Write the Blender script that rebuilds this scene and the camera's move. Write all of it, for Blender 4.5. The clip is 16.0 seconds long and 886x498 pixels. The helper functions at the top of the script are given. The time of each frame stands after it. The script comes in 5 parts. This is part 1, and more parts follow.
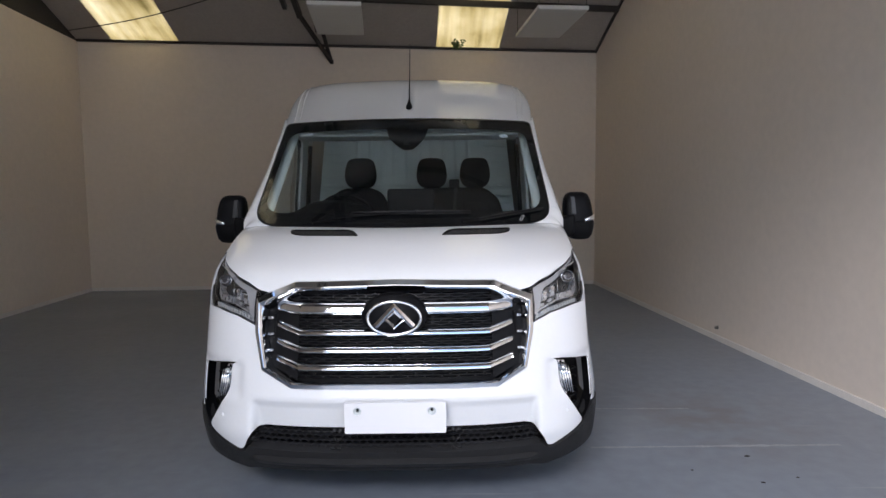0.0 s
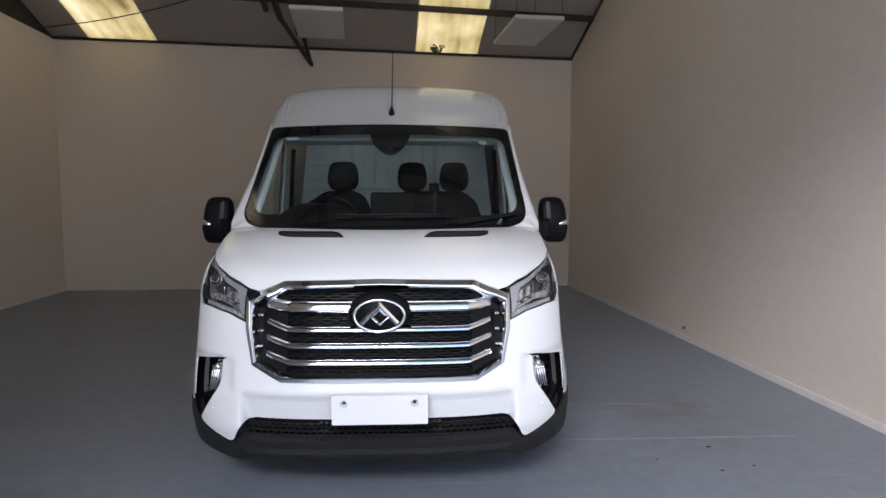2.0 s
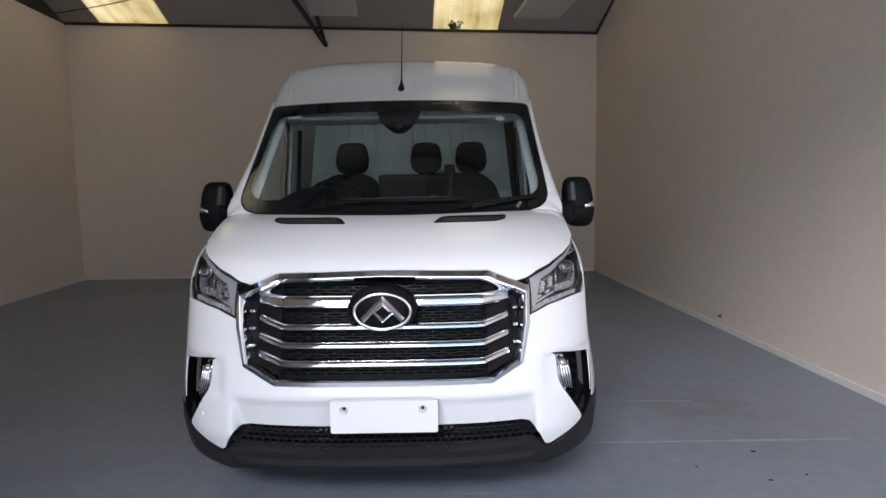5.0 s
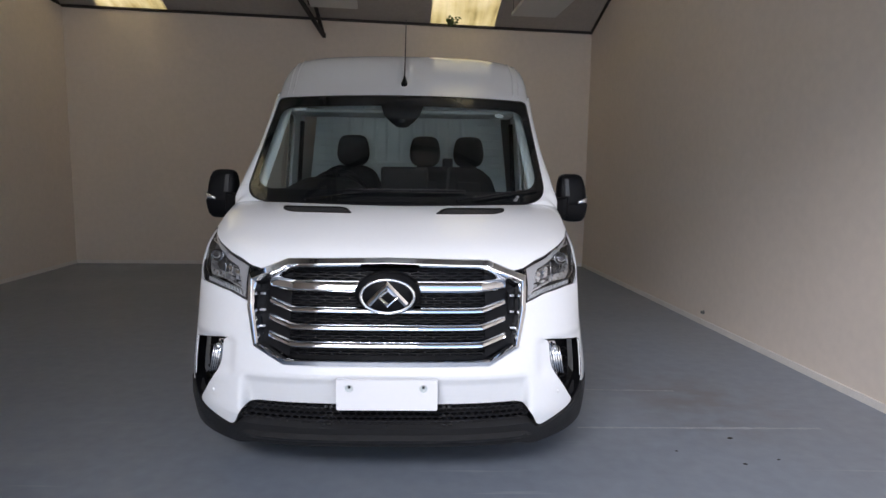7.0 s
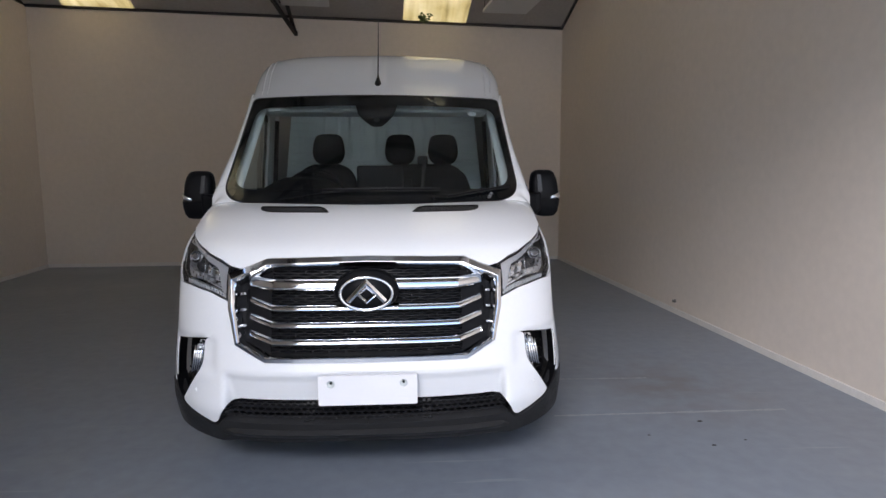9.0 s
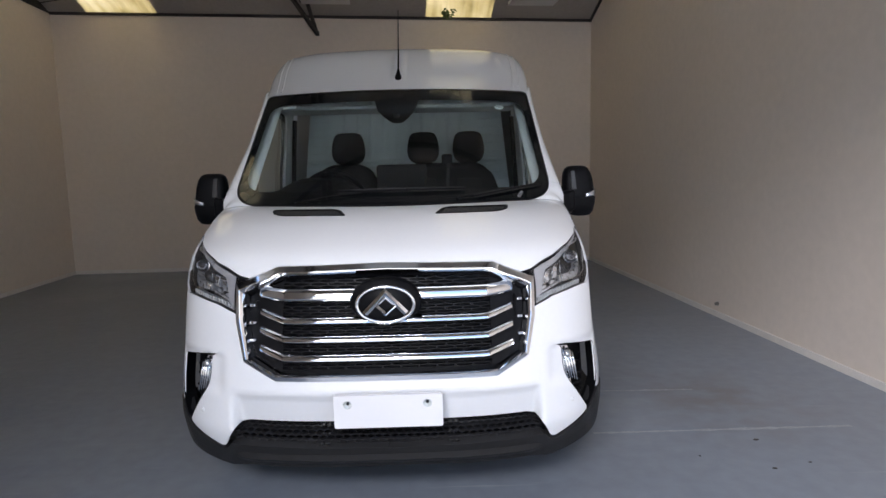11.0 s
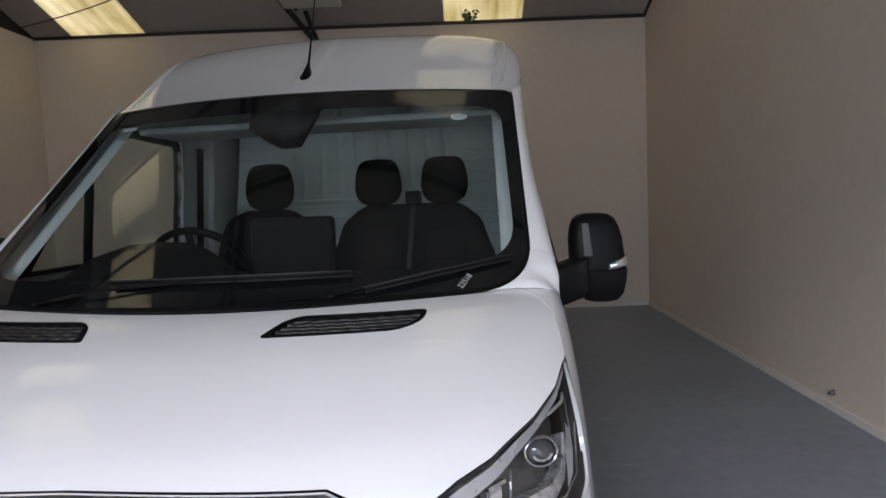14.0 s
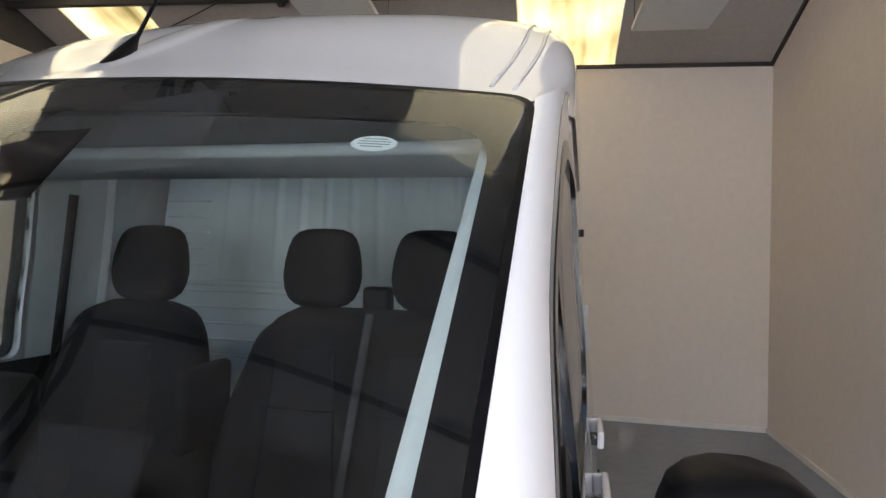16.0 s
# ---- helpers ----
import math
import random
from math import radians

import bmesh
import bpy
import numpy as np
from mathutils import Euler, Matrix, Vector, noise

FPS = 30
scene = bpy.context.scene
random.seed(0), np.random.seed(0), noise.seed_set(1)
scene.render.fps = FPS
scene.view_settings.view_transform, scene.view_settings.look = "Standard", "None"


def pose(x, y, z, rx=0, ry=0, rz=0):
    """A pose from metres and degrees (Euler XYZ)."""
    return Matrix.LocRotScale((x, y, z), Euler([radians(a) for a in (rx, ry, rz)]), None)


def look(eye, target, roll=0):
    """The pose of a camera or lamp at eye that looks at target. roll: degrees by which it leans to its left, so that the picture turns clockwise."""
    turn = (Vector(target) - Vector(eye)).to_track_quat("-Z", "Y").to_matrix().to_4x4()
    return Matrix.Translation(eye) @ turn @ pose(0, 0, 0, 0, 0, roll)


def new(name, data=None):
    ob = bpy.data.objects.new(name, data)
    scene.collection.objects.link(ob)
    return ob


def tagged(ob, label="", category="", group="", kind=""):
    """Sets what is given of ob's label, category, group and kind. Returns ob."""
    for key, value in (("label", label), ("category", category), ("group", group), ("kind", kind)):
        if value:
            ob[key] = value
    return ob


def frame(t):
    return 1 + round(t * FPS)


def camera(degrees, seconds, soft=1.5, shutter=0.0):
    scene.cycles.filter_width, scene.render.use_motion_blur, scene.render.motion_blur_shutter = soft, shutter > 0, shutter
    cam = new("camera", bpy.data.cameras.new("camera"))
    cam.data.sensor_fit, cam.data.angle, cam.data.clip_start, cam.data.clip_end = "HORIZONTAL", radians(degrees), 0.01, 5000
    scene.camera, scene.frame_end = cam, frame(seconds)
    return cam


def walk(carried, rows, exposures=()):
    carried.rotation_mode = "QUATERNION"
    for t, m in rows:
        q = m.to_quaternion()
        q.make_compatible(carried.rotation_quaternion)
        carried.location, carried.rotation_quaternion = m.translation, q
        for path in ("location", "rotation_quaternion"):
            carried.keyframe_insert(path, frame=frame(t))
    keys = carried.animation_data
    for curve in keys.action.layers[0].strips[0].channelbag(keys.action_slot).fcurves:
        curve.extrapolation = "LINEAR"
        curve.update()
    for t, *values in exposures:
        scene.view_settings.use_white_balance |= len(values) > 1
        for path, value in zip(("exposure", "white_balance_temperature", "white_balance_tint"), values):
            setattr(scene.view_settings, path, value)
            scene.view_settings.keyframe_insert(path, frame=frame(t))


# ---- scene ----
cam = camera(73.3, 16.0)
PATH = [
    (0, (0.219, -2.662, 1.501), (0.222, -0.669, 1.332), -0.6),
    (0.5, (0.211, -2.787, 1.5), (0.208, -0.794, 1.338), -0.4),
    (1, (0.199, -2.814, 1.505), (0.237, -0.821, 1.342), 0.3),
    (1.5, (0.182, -2.806, 1.517), (0.27, -0.814, 1.355), -0.2),
    (2, (0.183, -2.824, 1.515), (0.268, -0.833, 1.351), 0.0),
    (2.5, (0.191, -2.803, 1.517), (0.251, -0.812, 1.333), 0.1),
    (3, (0.216, -2.661, 1.509), (0.227, -0.67, 1.321), -1.2),
    (3.2, (0.212, -2.605, 1.511), (0.232, -0.613, 1.337), -0.6),
    (5.5, (0.265, -2.501, 1.496), (0.262, -0.514, 1.269), -0.8),
    (6, (0.257, -2.507, 1.497), (0.252, -0.521, 1.264), -0.1),
    (6.5, (0.233, -2.552, 1.496), (0.236, -0.566, 1.262), 0.3),
    (7, (0.188, -2.655, 1.499), (0.232, -0.67, 1.262), 0.8),
    (7.5, (0.172, -2.732, 1.499), (0.282, -0.749, 1.264), 1.4),
    (8, (0.185, -2.779, 1.515), (0.314, -0.798, 1.27), 0.0),
    (10.5, (0.198, -2.528, 1.505), (0.297, -0.547, 1.251), -0.2),
    (11, (0.211, -2.459, 1.499), (0.239, -0.475, 1.251), -1.3),
    (11.5, (0.214, -2.361, 1.508), (0.214, -0.379, 1.238), -2.1),
    (12, (0.232, -2.074, 1.553), (0.26, -0.083, 1.362), 0.5),
    (12.5, (0.314, -1.869, 1.572), (0.357, 0.119, 1.349), -2.6),
    (13, (0.496, -1.569, 1.555), (0.375, 0.417, 1.352), -2.0),
    (13.5, (0.651, -1.233, 1.557), (0.501, 0.747, 1.325), -1.8),
    (14, (0.772, -0.862, 1.613), (0.588, 1.123, 1.443), -2.6),
    (14.5, (0.917, -0.491, 1.604), (0.531, 1.467, 1.485), -2.3),
    (15, (1.036, -0.11, 1.659), (0.547, 1.827, 1.556), -0.3),
    (15.5, (1.019, 0.261, 1.677), (0.536, 2.202, 1.662), 2.6),
    (16, (0.948, 0.601, 1.751), (0.479, 2.545, 1.785), 1.5),
]
EXPOSURES = [(0.0, 2.12, 6560, 12), (11.5, 2.12, 6560, 12), (13.0, 2.05, 6560, 12), (13.5, 2.02, 6560, 12), (14.0, 1.98, 6560, 12), (14.5, 2.05, 6560, 12), (15.0, 2.72, 6560, 12), (15.5, 3.1, 6560, 12), (16.0, 3.22, 6560, 12)]
walk(cam, [(t, look(eye, target, roll)) for t, eye, target, roll in PATH], EXPOSURES)

# ---- world, sun, large lights ----
world = bpy.data.worlds.new("sky")
scene.world = world
world.use_nodes = True
wn = world.node_tree.nodes
sky = wn.new("ShaderNodeTexSky")
sky.sky_type, sky.sun_disc = "NISHITA", False
sky.sun_elevation, sky.sun_rotation = radians(48), radians(20)
wn["Background"].inputs["Strength"].default_value = 0.15
world.node_tree.links.new(sky.outputs[0], wn["Background"].inputs[0])
sun = new("sun", bpy.data.lights.new("sun", "SUN"))
sun.data.energy, sun.data.angle, sun.data.color = 3.0, radians(0.5), (1.0, 0.95, 0.86)
sun.matrix_world = look((3, 8, 10), (0, 0, 0))
door_light = new("door_daylight", bpy.data.lights.new("door_daylight", "AREA"))
door_light.data.shape, door_light.data.size, door_light.data.size_y = "RECTANGLE", 5.5, 1.7
door_light.data.energy, door_light.data.color = 255.0, (0.985, 0.965, 0.985)
door_light.matrix_world = look((-2.4, -9.0, 6.8), (1.2, 0.6, 1.2))


# ---- materials ----
def material(name, base, rough=0.5, metal=0.0, coat=0.0, vary=0.12, scale=6.0, fine=60.0, bump=0.0, bump_scale=200.0, spec=0.5, per_object=0.0):
    """A surface with colour variation at two scales, roughness variation and fine relief."""
    m = bpy.data.materials.new(name)
    m.use_nodes = True
    nt = m.node_tree
    n, l = nt.nodes, nt.links
    p = n["Principled BSDF"]
    p.inputs["Metallic"].default_value = metal
    p.inputs["Coat Weight"].default_value = coat
    p.inputs["Coat Roughness"].default_value = 0.03
    p.inputs["Specular IOR Level"].default_value = spec
    tc = n.new("ShaderNodeTexCoord")
    big, small = n.new("ShaderNodeTexNoise"), n.new("ShaderNodeTexNoise")
    big.inputs["Scale"].default_value, small.inputs["Scale"].default_value = scale, fine
    big.inputs["Detail"].default_value, small.inputs["Detail"].default_value = 5, 3
    for t in (big, small):
        l.new(tc.outputs["Object"], t.inputs["Vector"])
    add = n.new("ShaderNodeMath")
    add.operation = "ADD"
    l.new(big.outputs["Fac"], add.inputs[0])
    l.new(small.outputs["Fac"], add.inputs[1])
    fac = add.outputs[0]
    if per_object:
        info = n.new("ShaderNodeObjectInfo")
        ma = n.new("ShaderNodeMath")
        ma.operation = "MULTIPLY_ADD"
        l.new(info.outputs["Random"], ma.inputs[0])
        ma.inputs[1].default_value = per_object
        l.new(fac, ma.inputs[2])
        fac = ma.outputs[0]
    mr = n.new("ShaderNodeMapRange")
    mr.inputs["From Min"].default_value, mr.inputs["From Max"].default_value = 0.6, 1.4
    mr.inputs["To Min"].default_value, mr.inputs["To Max"].default_value = 1 - vary, 1 + vary
    l.new(fac, mr.inputs["Value"])
    mul = n.new("ShaderNodeVectorMath")
    mul.operation = "SCALE"
    mul.inputs[0].default_value = base
    l.new(mr.outputs[0], mul.inputs["Scale"])
    l.new(mul.outputs[0], p.inputs["Base Color"])
    rr = n.new("ShaderNodeMapRange")
    rr.inputs["From Min"].default_value, rr.inputs["From Max"].default_value = 0.3, 0.7
    rr.inputs["To Min"].default_value, rr.inputs["To Max"].default_value = rough * 0.8, min(1.0, rough * 1.25)
    l.new(big.outputs["Fac"], rr.inputs["Value"])
    l.new(rr.outputs[0], p.inputs["Roughness"])
    if bump:
        b = n.new("ShaderNodeBump")
        t = n.new("ShaderNodeTexNoise")
        t.inputs["Scale"].default_value, t.inputs["Detail"].default_value = bump_scale, 4
        l.new(tc.outputs["Object"], t.inputs["Vector"])
        l.new(t.outputs["Fac"], b.inputs["Height"])
        b.inputs["Strength"].default_value, b.inputs["Distance"].default_value = bump, 0.004
        l.new(b.outputs[0], p.inputs["Normal"])
    return m


def glass(name, tint, ior=1.5, rough=0.0):
    """A thin clear pane: tinted see-through with Fresnel gloss."""
    m = bpy.data.materials.new(name)
    m.use_nodes = True
    nt = m.node_tree
    n, l = nt.nodes, nt.links
    n.remove(n["Principled BSDF"])
    mix, tr, gl, lw = n.new("ShaderNodeMixShader"), n.new("ShaderNodeBsdfTransparent"), n.new("ShaderNodeBsdfGlossy"), n.new("ShaderNodeLayerWeight")
    tr.inputs["Color"].default_value = (*tint, 1)
    gl.inputs["Roughness"].default_value = rough
    lw.inputs["Blend"].default_value = 0.5
    f0 = ((ior - 1) / (ior + 1)) ** 2
    pw, ma = n.new("ShaderNodeMath"), n.new("ShaderNodeMath")
    pw.operation, ma.operation = "POWER", "MULTIPLY_ADD"
    l.new(lw.outputs["Facing"], pw.inputs[0])
    pw.inputs[1].default_value = 5.0
    l.new(pw.outputs[0], ma.inputs[0])
    ma.inputs[1].default_value, ma.inputs[2].default_value = 1 - 1.65 * f0, 1.65 * f0
    l.new(ma.outputs[0], mix.inputs[0])
    l.new(tr.outputs[0], mix.inputs[1])
    l.new(gl.outputs[0], mix.inputs[2])
    l.new(mix.outputs[0], n["Material Output"].inputs["Surface"])
    return m


PAINT = material("white_paint", (0.795, 0.805, 0.825), 0.45, coat=1.0, vary=0.015, scale=2, spec=0.1)
BLACK = material("black_plastic", (0.006, 0.006, 0.007), 0.45, vary=0.15, bump=0.10, bump_scale=900, spec=0.10)
MESHBLACK = material("mesh_black", (0.004, 0.004, 0.005), 0.45, vary=0.1, spec=0.12)
GRILLEMESH = material("grille_mesh_black", (0.010, 0.010, 0.012), 0.35, vary=0.1, spec=0.13)
INTAKE = material("intake_plastic", (0.017, 0.017, 0.019), 0.42, vary=0.15, spec=0.3)
BUMPER = material("bumper_plastic", (0.019, 0.019, 0.020), 0.5, vary=0.15, bump=0.2, bump_scale=700, spec=0.22)
DRL = material("lamp_diffuser", (0.42, 0.43, 0.44), 0.25, vary=0.05)
GLOSSBLACK = material("gloss_black", (0.008, 0.008, 0.009), 0.08, vary=0.1)
SATINBLACK = material("satin_black", (0.014, 0.014, 0.015), 0.45, vary=0.1)
RUBBER = material("rubber", (0.015, 0.015, 0.015), 0.7, bump=0.2, bump_scale=400)
CHROME = material("chrome", (0.82, 0.83, 0.85), 0.06, metal=1.0, vary=0.02)
SATIN = material("satin_chrome", (0.42, 0.42, 0.44), 0.22, metal=1.0, vary=0.04)
FRIT = material("frit_band", (0.006, 0.006, 0.007), 0.25, vary=0.05, spec=0.05)
GLASS = glass("windscreen_glass", (0.84, 0.91, 0.91))
SIDEGLASS = glass("side_glass", (0.84, 0.89, 0.87))
CLEAR = glass("clear_cover", (0.90, 0.91, 0.92))
LENS = material("lamp_lens", (0.75, 0.78, 0.82), 0.08, metal=0.85, vary=0.1, scale=30)
LAMPDARK = material("lamp_housing", (0.06, 0.06, 0.065), 0.3, metal=0.3, vary=0.2)
LENSDARK = material("projector_glass", (0.10, 0.10, 0.11), 0.10, metal=0.5, vary=0.2, scale=40)
SILVER = material("silver_trim", (0.48, 0.48, 0.50), 0.30, metal=0.35, vary=0.05)
LENSGREY = material("lamp_crystal", (0.66, 0.67, 0.70), 0.3, metal=0.8, vary=0.25, scale=60)
FABRIC = material("seat_fabric", (0.007, 0.0073, 0.0085), 0.95, spec=0.15, vary=0.2, scale=8, fine=300, bump=0.04, bump_scale=600)
DASH = material("dash_plastic", (0.006, 0.006, 0.007), 0.65, spec=0.15, vary=0.15, bump=0.3, bump_scale=500)
TRIMGREY = material("trim_grey", (0.56, 0.60, 0.60), 0.6, vary=0.06)
BULKHEAD = material("bulkhead_paint", (0.72, 0.79, 0.82), 0.4, vary=0.05)
HEADLINER = material("headliner", (0.46, 0.48, 0.48), 0.9, vary=0.05, bump=0.2, bump_scale=500)
STEEL = material("wheel_steel", (0.35, 0.36, 0.37), 0.4, metal=0.7, vary=0.1)
PIPE_GREY = material("dull_grey_pipe", (0.14, 0.135, 0.13), 0.5, vary=0.25, scale=30, bump=0.2)
IRON = material("dark_steel", (0.035, 0.030, 0.028), 0.6, vary=0.3, scale=4, bump=0.3)
WALL = material("wall_paint", (0.76, 0.67, 0.592), 0.65, vary=0.05, scale=0.7, fine=14, bump=0.25, bump_scale=30)


def floor_material():
    """Grey-blue floor paint with tyre-rubbed patches, brownish stains and pale scuffs drawn out across the bay."""
    m = material("floor_paint", (0.225, 0.255, 0.30), 0.36, vary=0.14, scale=0.8, fine=11, bump=0.10, bump_scale=70)
    n, l = m.node_tree.nodes, m.node_tree.links
    p = n["Principled BSDF"]
    base = p.inputs["Base Color"].links[0].from_socket
    tc = n.new("ShaderNodeTexCoord")

    def mask(scale, size, lo, hi, detail=4):
        mp, tx, mr = n.new("ShaderNodeMapping"), n.new("ShaderNodeTexNoise"), n.new("ShaderNodeMapRange")
        mp.inputs["Scale"].default_value, mp.inputs["Location"].default_value = scale, (3.7, 1.9, 0)
        tx.inputs["Scale"].default_value, tx.inputs["Detail"].default_value = size, detail
        mr.inputs["From Min"].default_value, mr.inputs["From Max"].default_value = lo, hi
        l.new(tc.outputs["Object"], mp.inputs["Vector"])
        l.new(mp.outputs[0], tx.inputs["Vector"])
        l.new(tx.outputs["Fac"], mr.inputs["Value"])
        return mr.outputs[0]

    for fac, colour, amount in ((mask((0.5, 1.6, 1), 1.3, 0.56, 0.72), (0.30, 0.325, 0.355, 1), 0.4), (mask((1, 1.3, 1), 1.1, 0.62, 0.74), (0.17, 0.165, 0.165, 1), 0.06), (mask((0.35, 6, 1), 3.0, 0.66, 0.74, 6), (0.40, 0.42, 0.45, 1), 0.45)):
        mix, mu = n.new("ShaderNodeMix"), n.new("ShaderNodeMath")
        mix.data_type = "RGBA"
        mu.operation = "MULTIPLY"
        l.new(fac, mu.inputs[0])
        mu.inputs[1].default_value = amount
        l.new(mu.outputs[0], mix.inputs["Factor"])
        l.new(base, mix.inputs["A"])
        mix.inputs["B"].default_value = colour
        base = mix.outputs["Result"]
    # one brownish worn patch in front of the side wall
    near, far = n.new("ShaderNodeVectorMath"), n.new("ShaderNodeMapRange")
    mp = n.new("ShaderNodeMapping")
    mp.inputs["Location"].default_value, mp.inputs["Scale"].default_value = (-STAIN_X / 0.75, -STAIN_Y / 0.85, 0), (1 / 0.75, 1 / 0.85, 0)
    near.operation = "LENGTH"
    far.inputs["From Min"].default_value, far.inputs["From Max"].default_value = 1.0, 0.25
    l.new(tc.outputs["Object"], mp.inputs["Vector"])
    l.new(mp.outputs[0], near.inputs[0])
    l.new(near.outputs["Value"], far.inputs["Value"])
    blot, mu, mix = mask((1, 1.4, 1), 3.2, 0.42, 0.62, 6), n.new("ShaderNodeMath"), n.new("ShaderNodeMix")
    mu.operation, mix.data_type = "MULTIPLY", "RGBA"
    l.new(blot, mu.inputs[0])
    l.new(far.outputs[0], mu.inputs[1])
    half = n.new("ShaderNodeMath")
    half.operation = "MULTIPLY"
    half.inputs[1].default_value = 0.75
    l.new(mu.outputs[0], half.inputs[0])
    l.new(half.outputs[0], mix.inputs["Factor"])
    l.new(base, mix.inputs["A"])
    mix.inputs["B"].default_value = (0.185, 0.175, 0.175, 1)
    base = mix.outputs["Result"]
    l.new(base, p.inputs["Base Color"])
    return m


STAIN_X, STAIN_Y = 2.05, 1.25
FLOOR = floor_material()
ROOFING = material("roof_sheet", (0.40, 0.37, 0.345), 0.7, vary=0.1, scale=1.5, fine=20, bump=0.2, bump_scale=60)
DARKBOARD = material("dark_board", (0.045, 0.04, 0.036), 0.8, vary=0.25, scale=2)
BOARD = material("white_board", (0.62, 0.62, 0.61), 0.6, vary=0.04, scale=2)
BASEB = material("baseboard_paint", (0.76, 0.72, 0.68), 0.5, vary=0.08)
CONCRETE = material("yard_concrete", (0.42, 0.42, 0.41), 0.8, vary=0.15, scale=1.0, fine=20, bump=0.3, bump_scale=80)
LEAF = material("leaf", (0.07, 0.11, 0.03), 0.6, vary=0.3, scale=30)
PAPER = material("sticker_paper", (0.75, 0.80, 0.80), 0.5, vary=0.03)
INK = material("ink", (0.12, 0.16, 0.2), 0.6)
CHALK = material("white_marker", (0.55, 0.55, 0.55), 0.6)


def skylight_material():
    """Ribbed translucent roofing with algae and dust, lit through by the sky. Its colour brightens towards the ridge,
    for stronger reflections.
    """
    m = bpy.data.materials.new("skylight_sheet")
    m.use_nodes = True
    nt = m.node_tree
    n, l = nt.nodes, nt.links
    n.remove(n["Principled BSDF"])
    tc, big, streak, mp = n.new("ShaderNodeTexCoord"), n.new("ShaderNodeTexNoise"), n.new("ShaderNodeTexNoise"), n.new("ShaderNodeMapping")
    mp.inputs["Scale"].default_value = (7.0, 0.5, 0.5)
    big.inputs["Scale"].default_value, big.inputs["Detail"].default_value = 1.3, 4
    streak.inputs["Scale"].default_value = 1.0
    l.new(tc.outputs["Object"], mp.inputs["Vector"])
    l.new(tc.outputs["Object"], big.inputs["Vector"])
    l.new(mp.outputs[0], streak.inputs["Vector"])
    mx = n.new("ShaderNodeMath")
    mx.operation = "MULTIPLY_ADD"
    l.new(streak.outputs["Fac"], mx.inputs[0])
    mx.inputs[1].default_value = 0.6
    l.new(big.outputs["Fac"], mx.inputs[2])
    ramp = n.new("ShaderNodeValToRGB")
    ramp.color_ramp.elements[0].position, ramp.color_ramp.elements[0].color = 0.42, (0.20, 0.172, 0.085, 1)
    ramp.color_ramp.elements[1].position, ramp.color_ramp.elements[1].color = 1.0, (0.60, 0.555, 0.435, 1)
    mid_stop = ramp.color_ramp.elements.new(0.66)
    mid_stop.color = (0.43, 0.38, 0.25, 1)
    # extra brightness put into the colour towards the ridge, over the algae
    sep, low = n.new("ShaderNodeSeparateXYZ"), n.new("ShaderNodeMapRange")
    low.inputs["From Min"].default_value, low.inputs["From Max"].default_value = 4.2, 6.4
    low.inputs["To Min"].default_value, low.inputs["To Max"].default_value = 0.30, -0.06
    l.new(tc.outputs["Object"], sep.inputs[0])
    l.new(sep.outputs["Y"], low.inputs["Value"])
    ad = n.new("ShaderNodeMath")
    l.new(mx.outputs[0], ad.inputs[0])
    l.new(low.outputs[0], ad.inputs[1])
    l.new(ad.outputs[0], ramp.inputs[0])
    mix, tr, df = n.new("ShaderNodeMixShader"), n.new("ShaderNodeBsdfTranslucent"), n.new("ShaderNodeBsdfDiffuse")
    mix.inputs[0].default_value = 0.25
    l.new(ramp.outputs[0], tr.inputs["Color"])
    l.new(ramp.outputs[0], df.inputs["Color"])
    l.new(tr.outputs[0], mix.inputs[1])
    l.new(df.outputs[0], mix.inputs[2])
    l.new(mix.outputs[0], n["Material Output"].inputs["Surface"])
    return m


SKYLIGHT = skylight_material()


# ---- mesh tools ----
def link(name, bm, mat, parent=None, label="", smooth=True):
    me = bpy.data.meshes.new(name)
    bm.to_mesh(me)
    bm.free()
    for f in me.polygons:
        f.use_smooth = smooth
    me.materials.append(mat)
    ob = new(name, me)
    if parent:
        ob.parent = parent
    if label:
        ob["label"] = label
    return ob


def part(name, bm, mat, parent, label="", smooth=True):
    return link(name, bm, mat, parent, label, smooth)


def sharpen(ob, degrees=35):
    """Smooth faces, but keep edges steeper than this sharp."""
    bm = bmesh.new()
    bm.from_mesh(ob.data)
    for e in bm.edges:
        if len(e.link_faces) == 2 and e.calc_face_angle(0) > radians(degrees):
            e.smooth = False
    bm.to_mesh(ob.data)
    bm.free()
    return ob


def box(x0, x1, y0, y1, z0, z1, bevel=0.0, seg=2, bm=None):
    own = bmesh.new()
    bmesh.ops.create_cube(own, size=1)
    for v in own.verts:
        v.co = Vector((x0 + (v.co.x + 0.5) * (x1 - x0), y0 + (v.co.y + 0.5) * (y1 - y0), z0 + (v.co.z + 0.5) * (z1 - z0)))
    if bevel:
        bmesh.ops.bevel(own, geom=own.edges[:], offset=bevel, segments=seg, profile=0.5, affect="EDGES")
    if bm is None:
        return own
    merge(bm, own)
    return bm


def merge(bm, other):
    me = bpy.data.meshes.new("tmp")
    other.to_mesh(me)
    other.free()
    bm.from_mesh(me)
    bpy.data.meshes.remove(me)


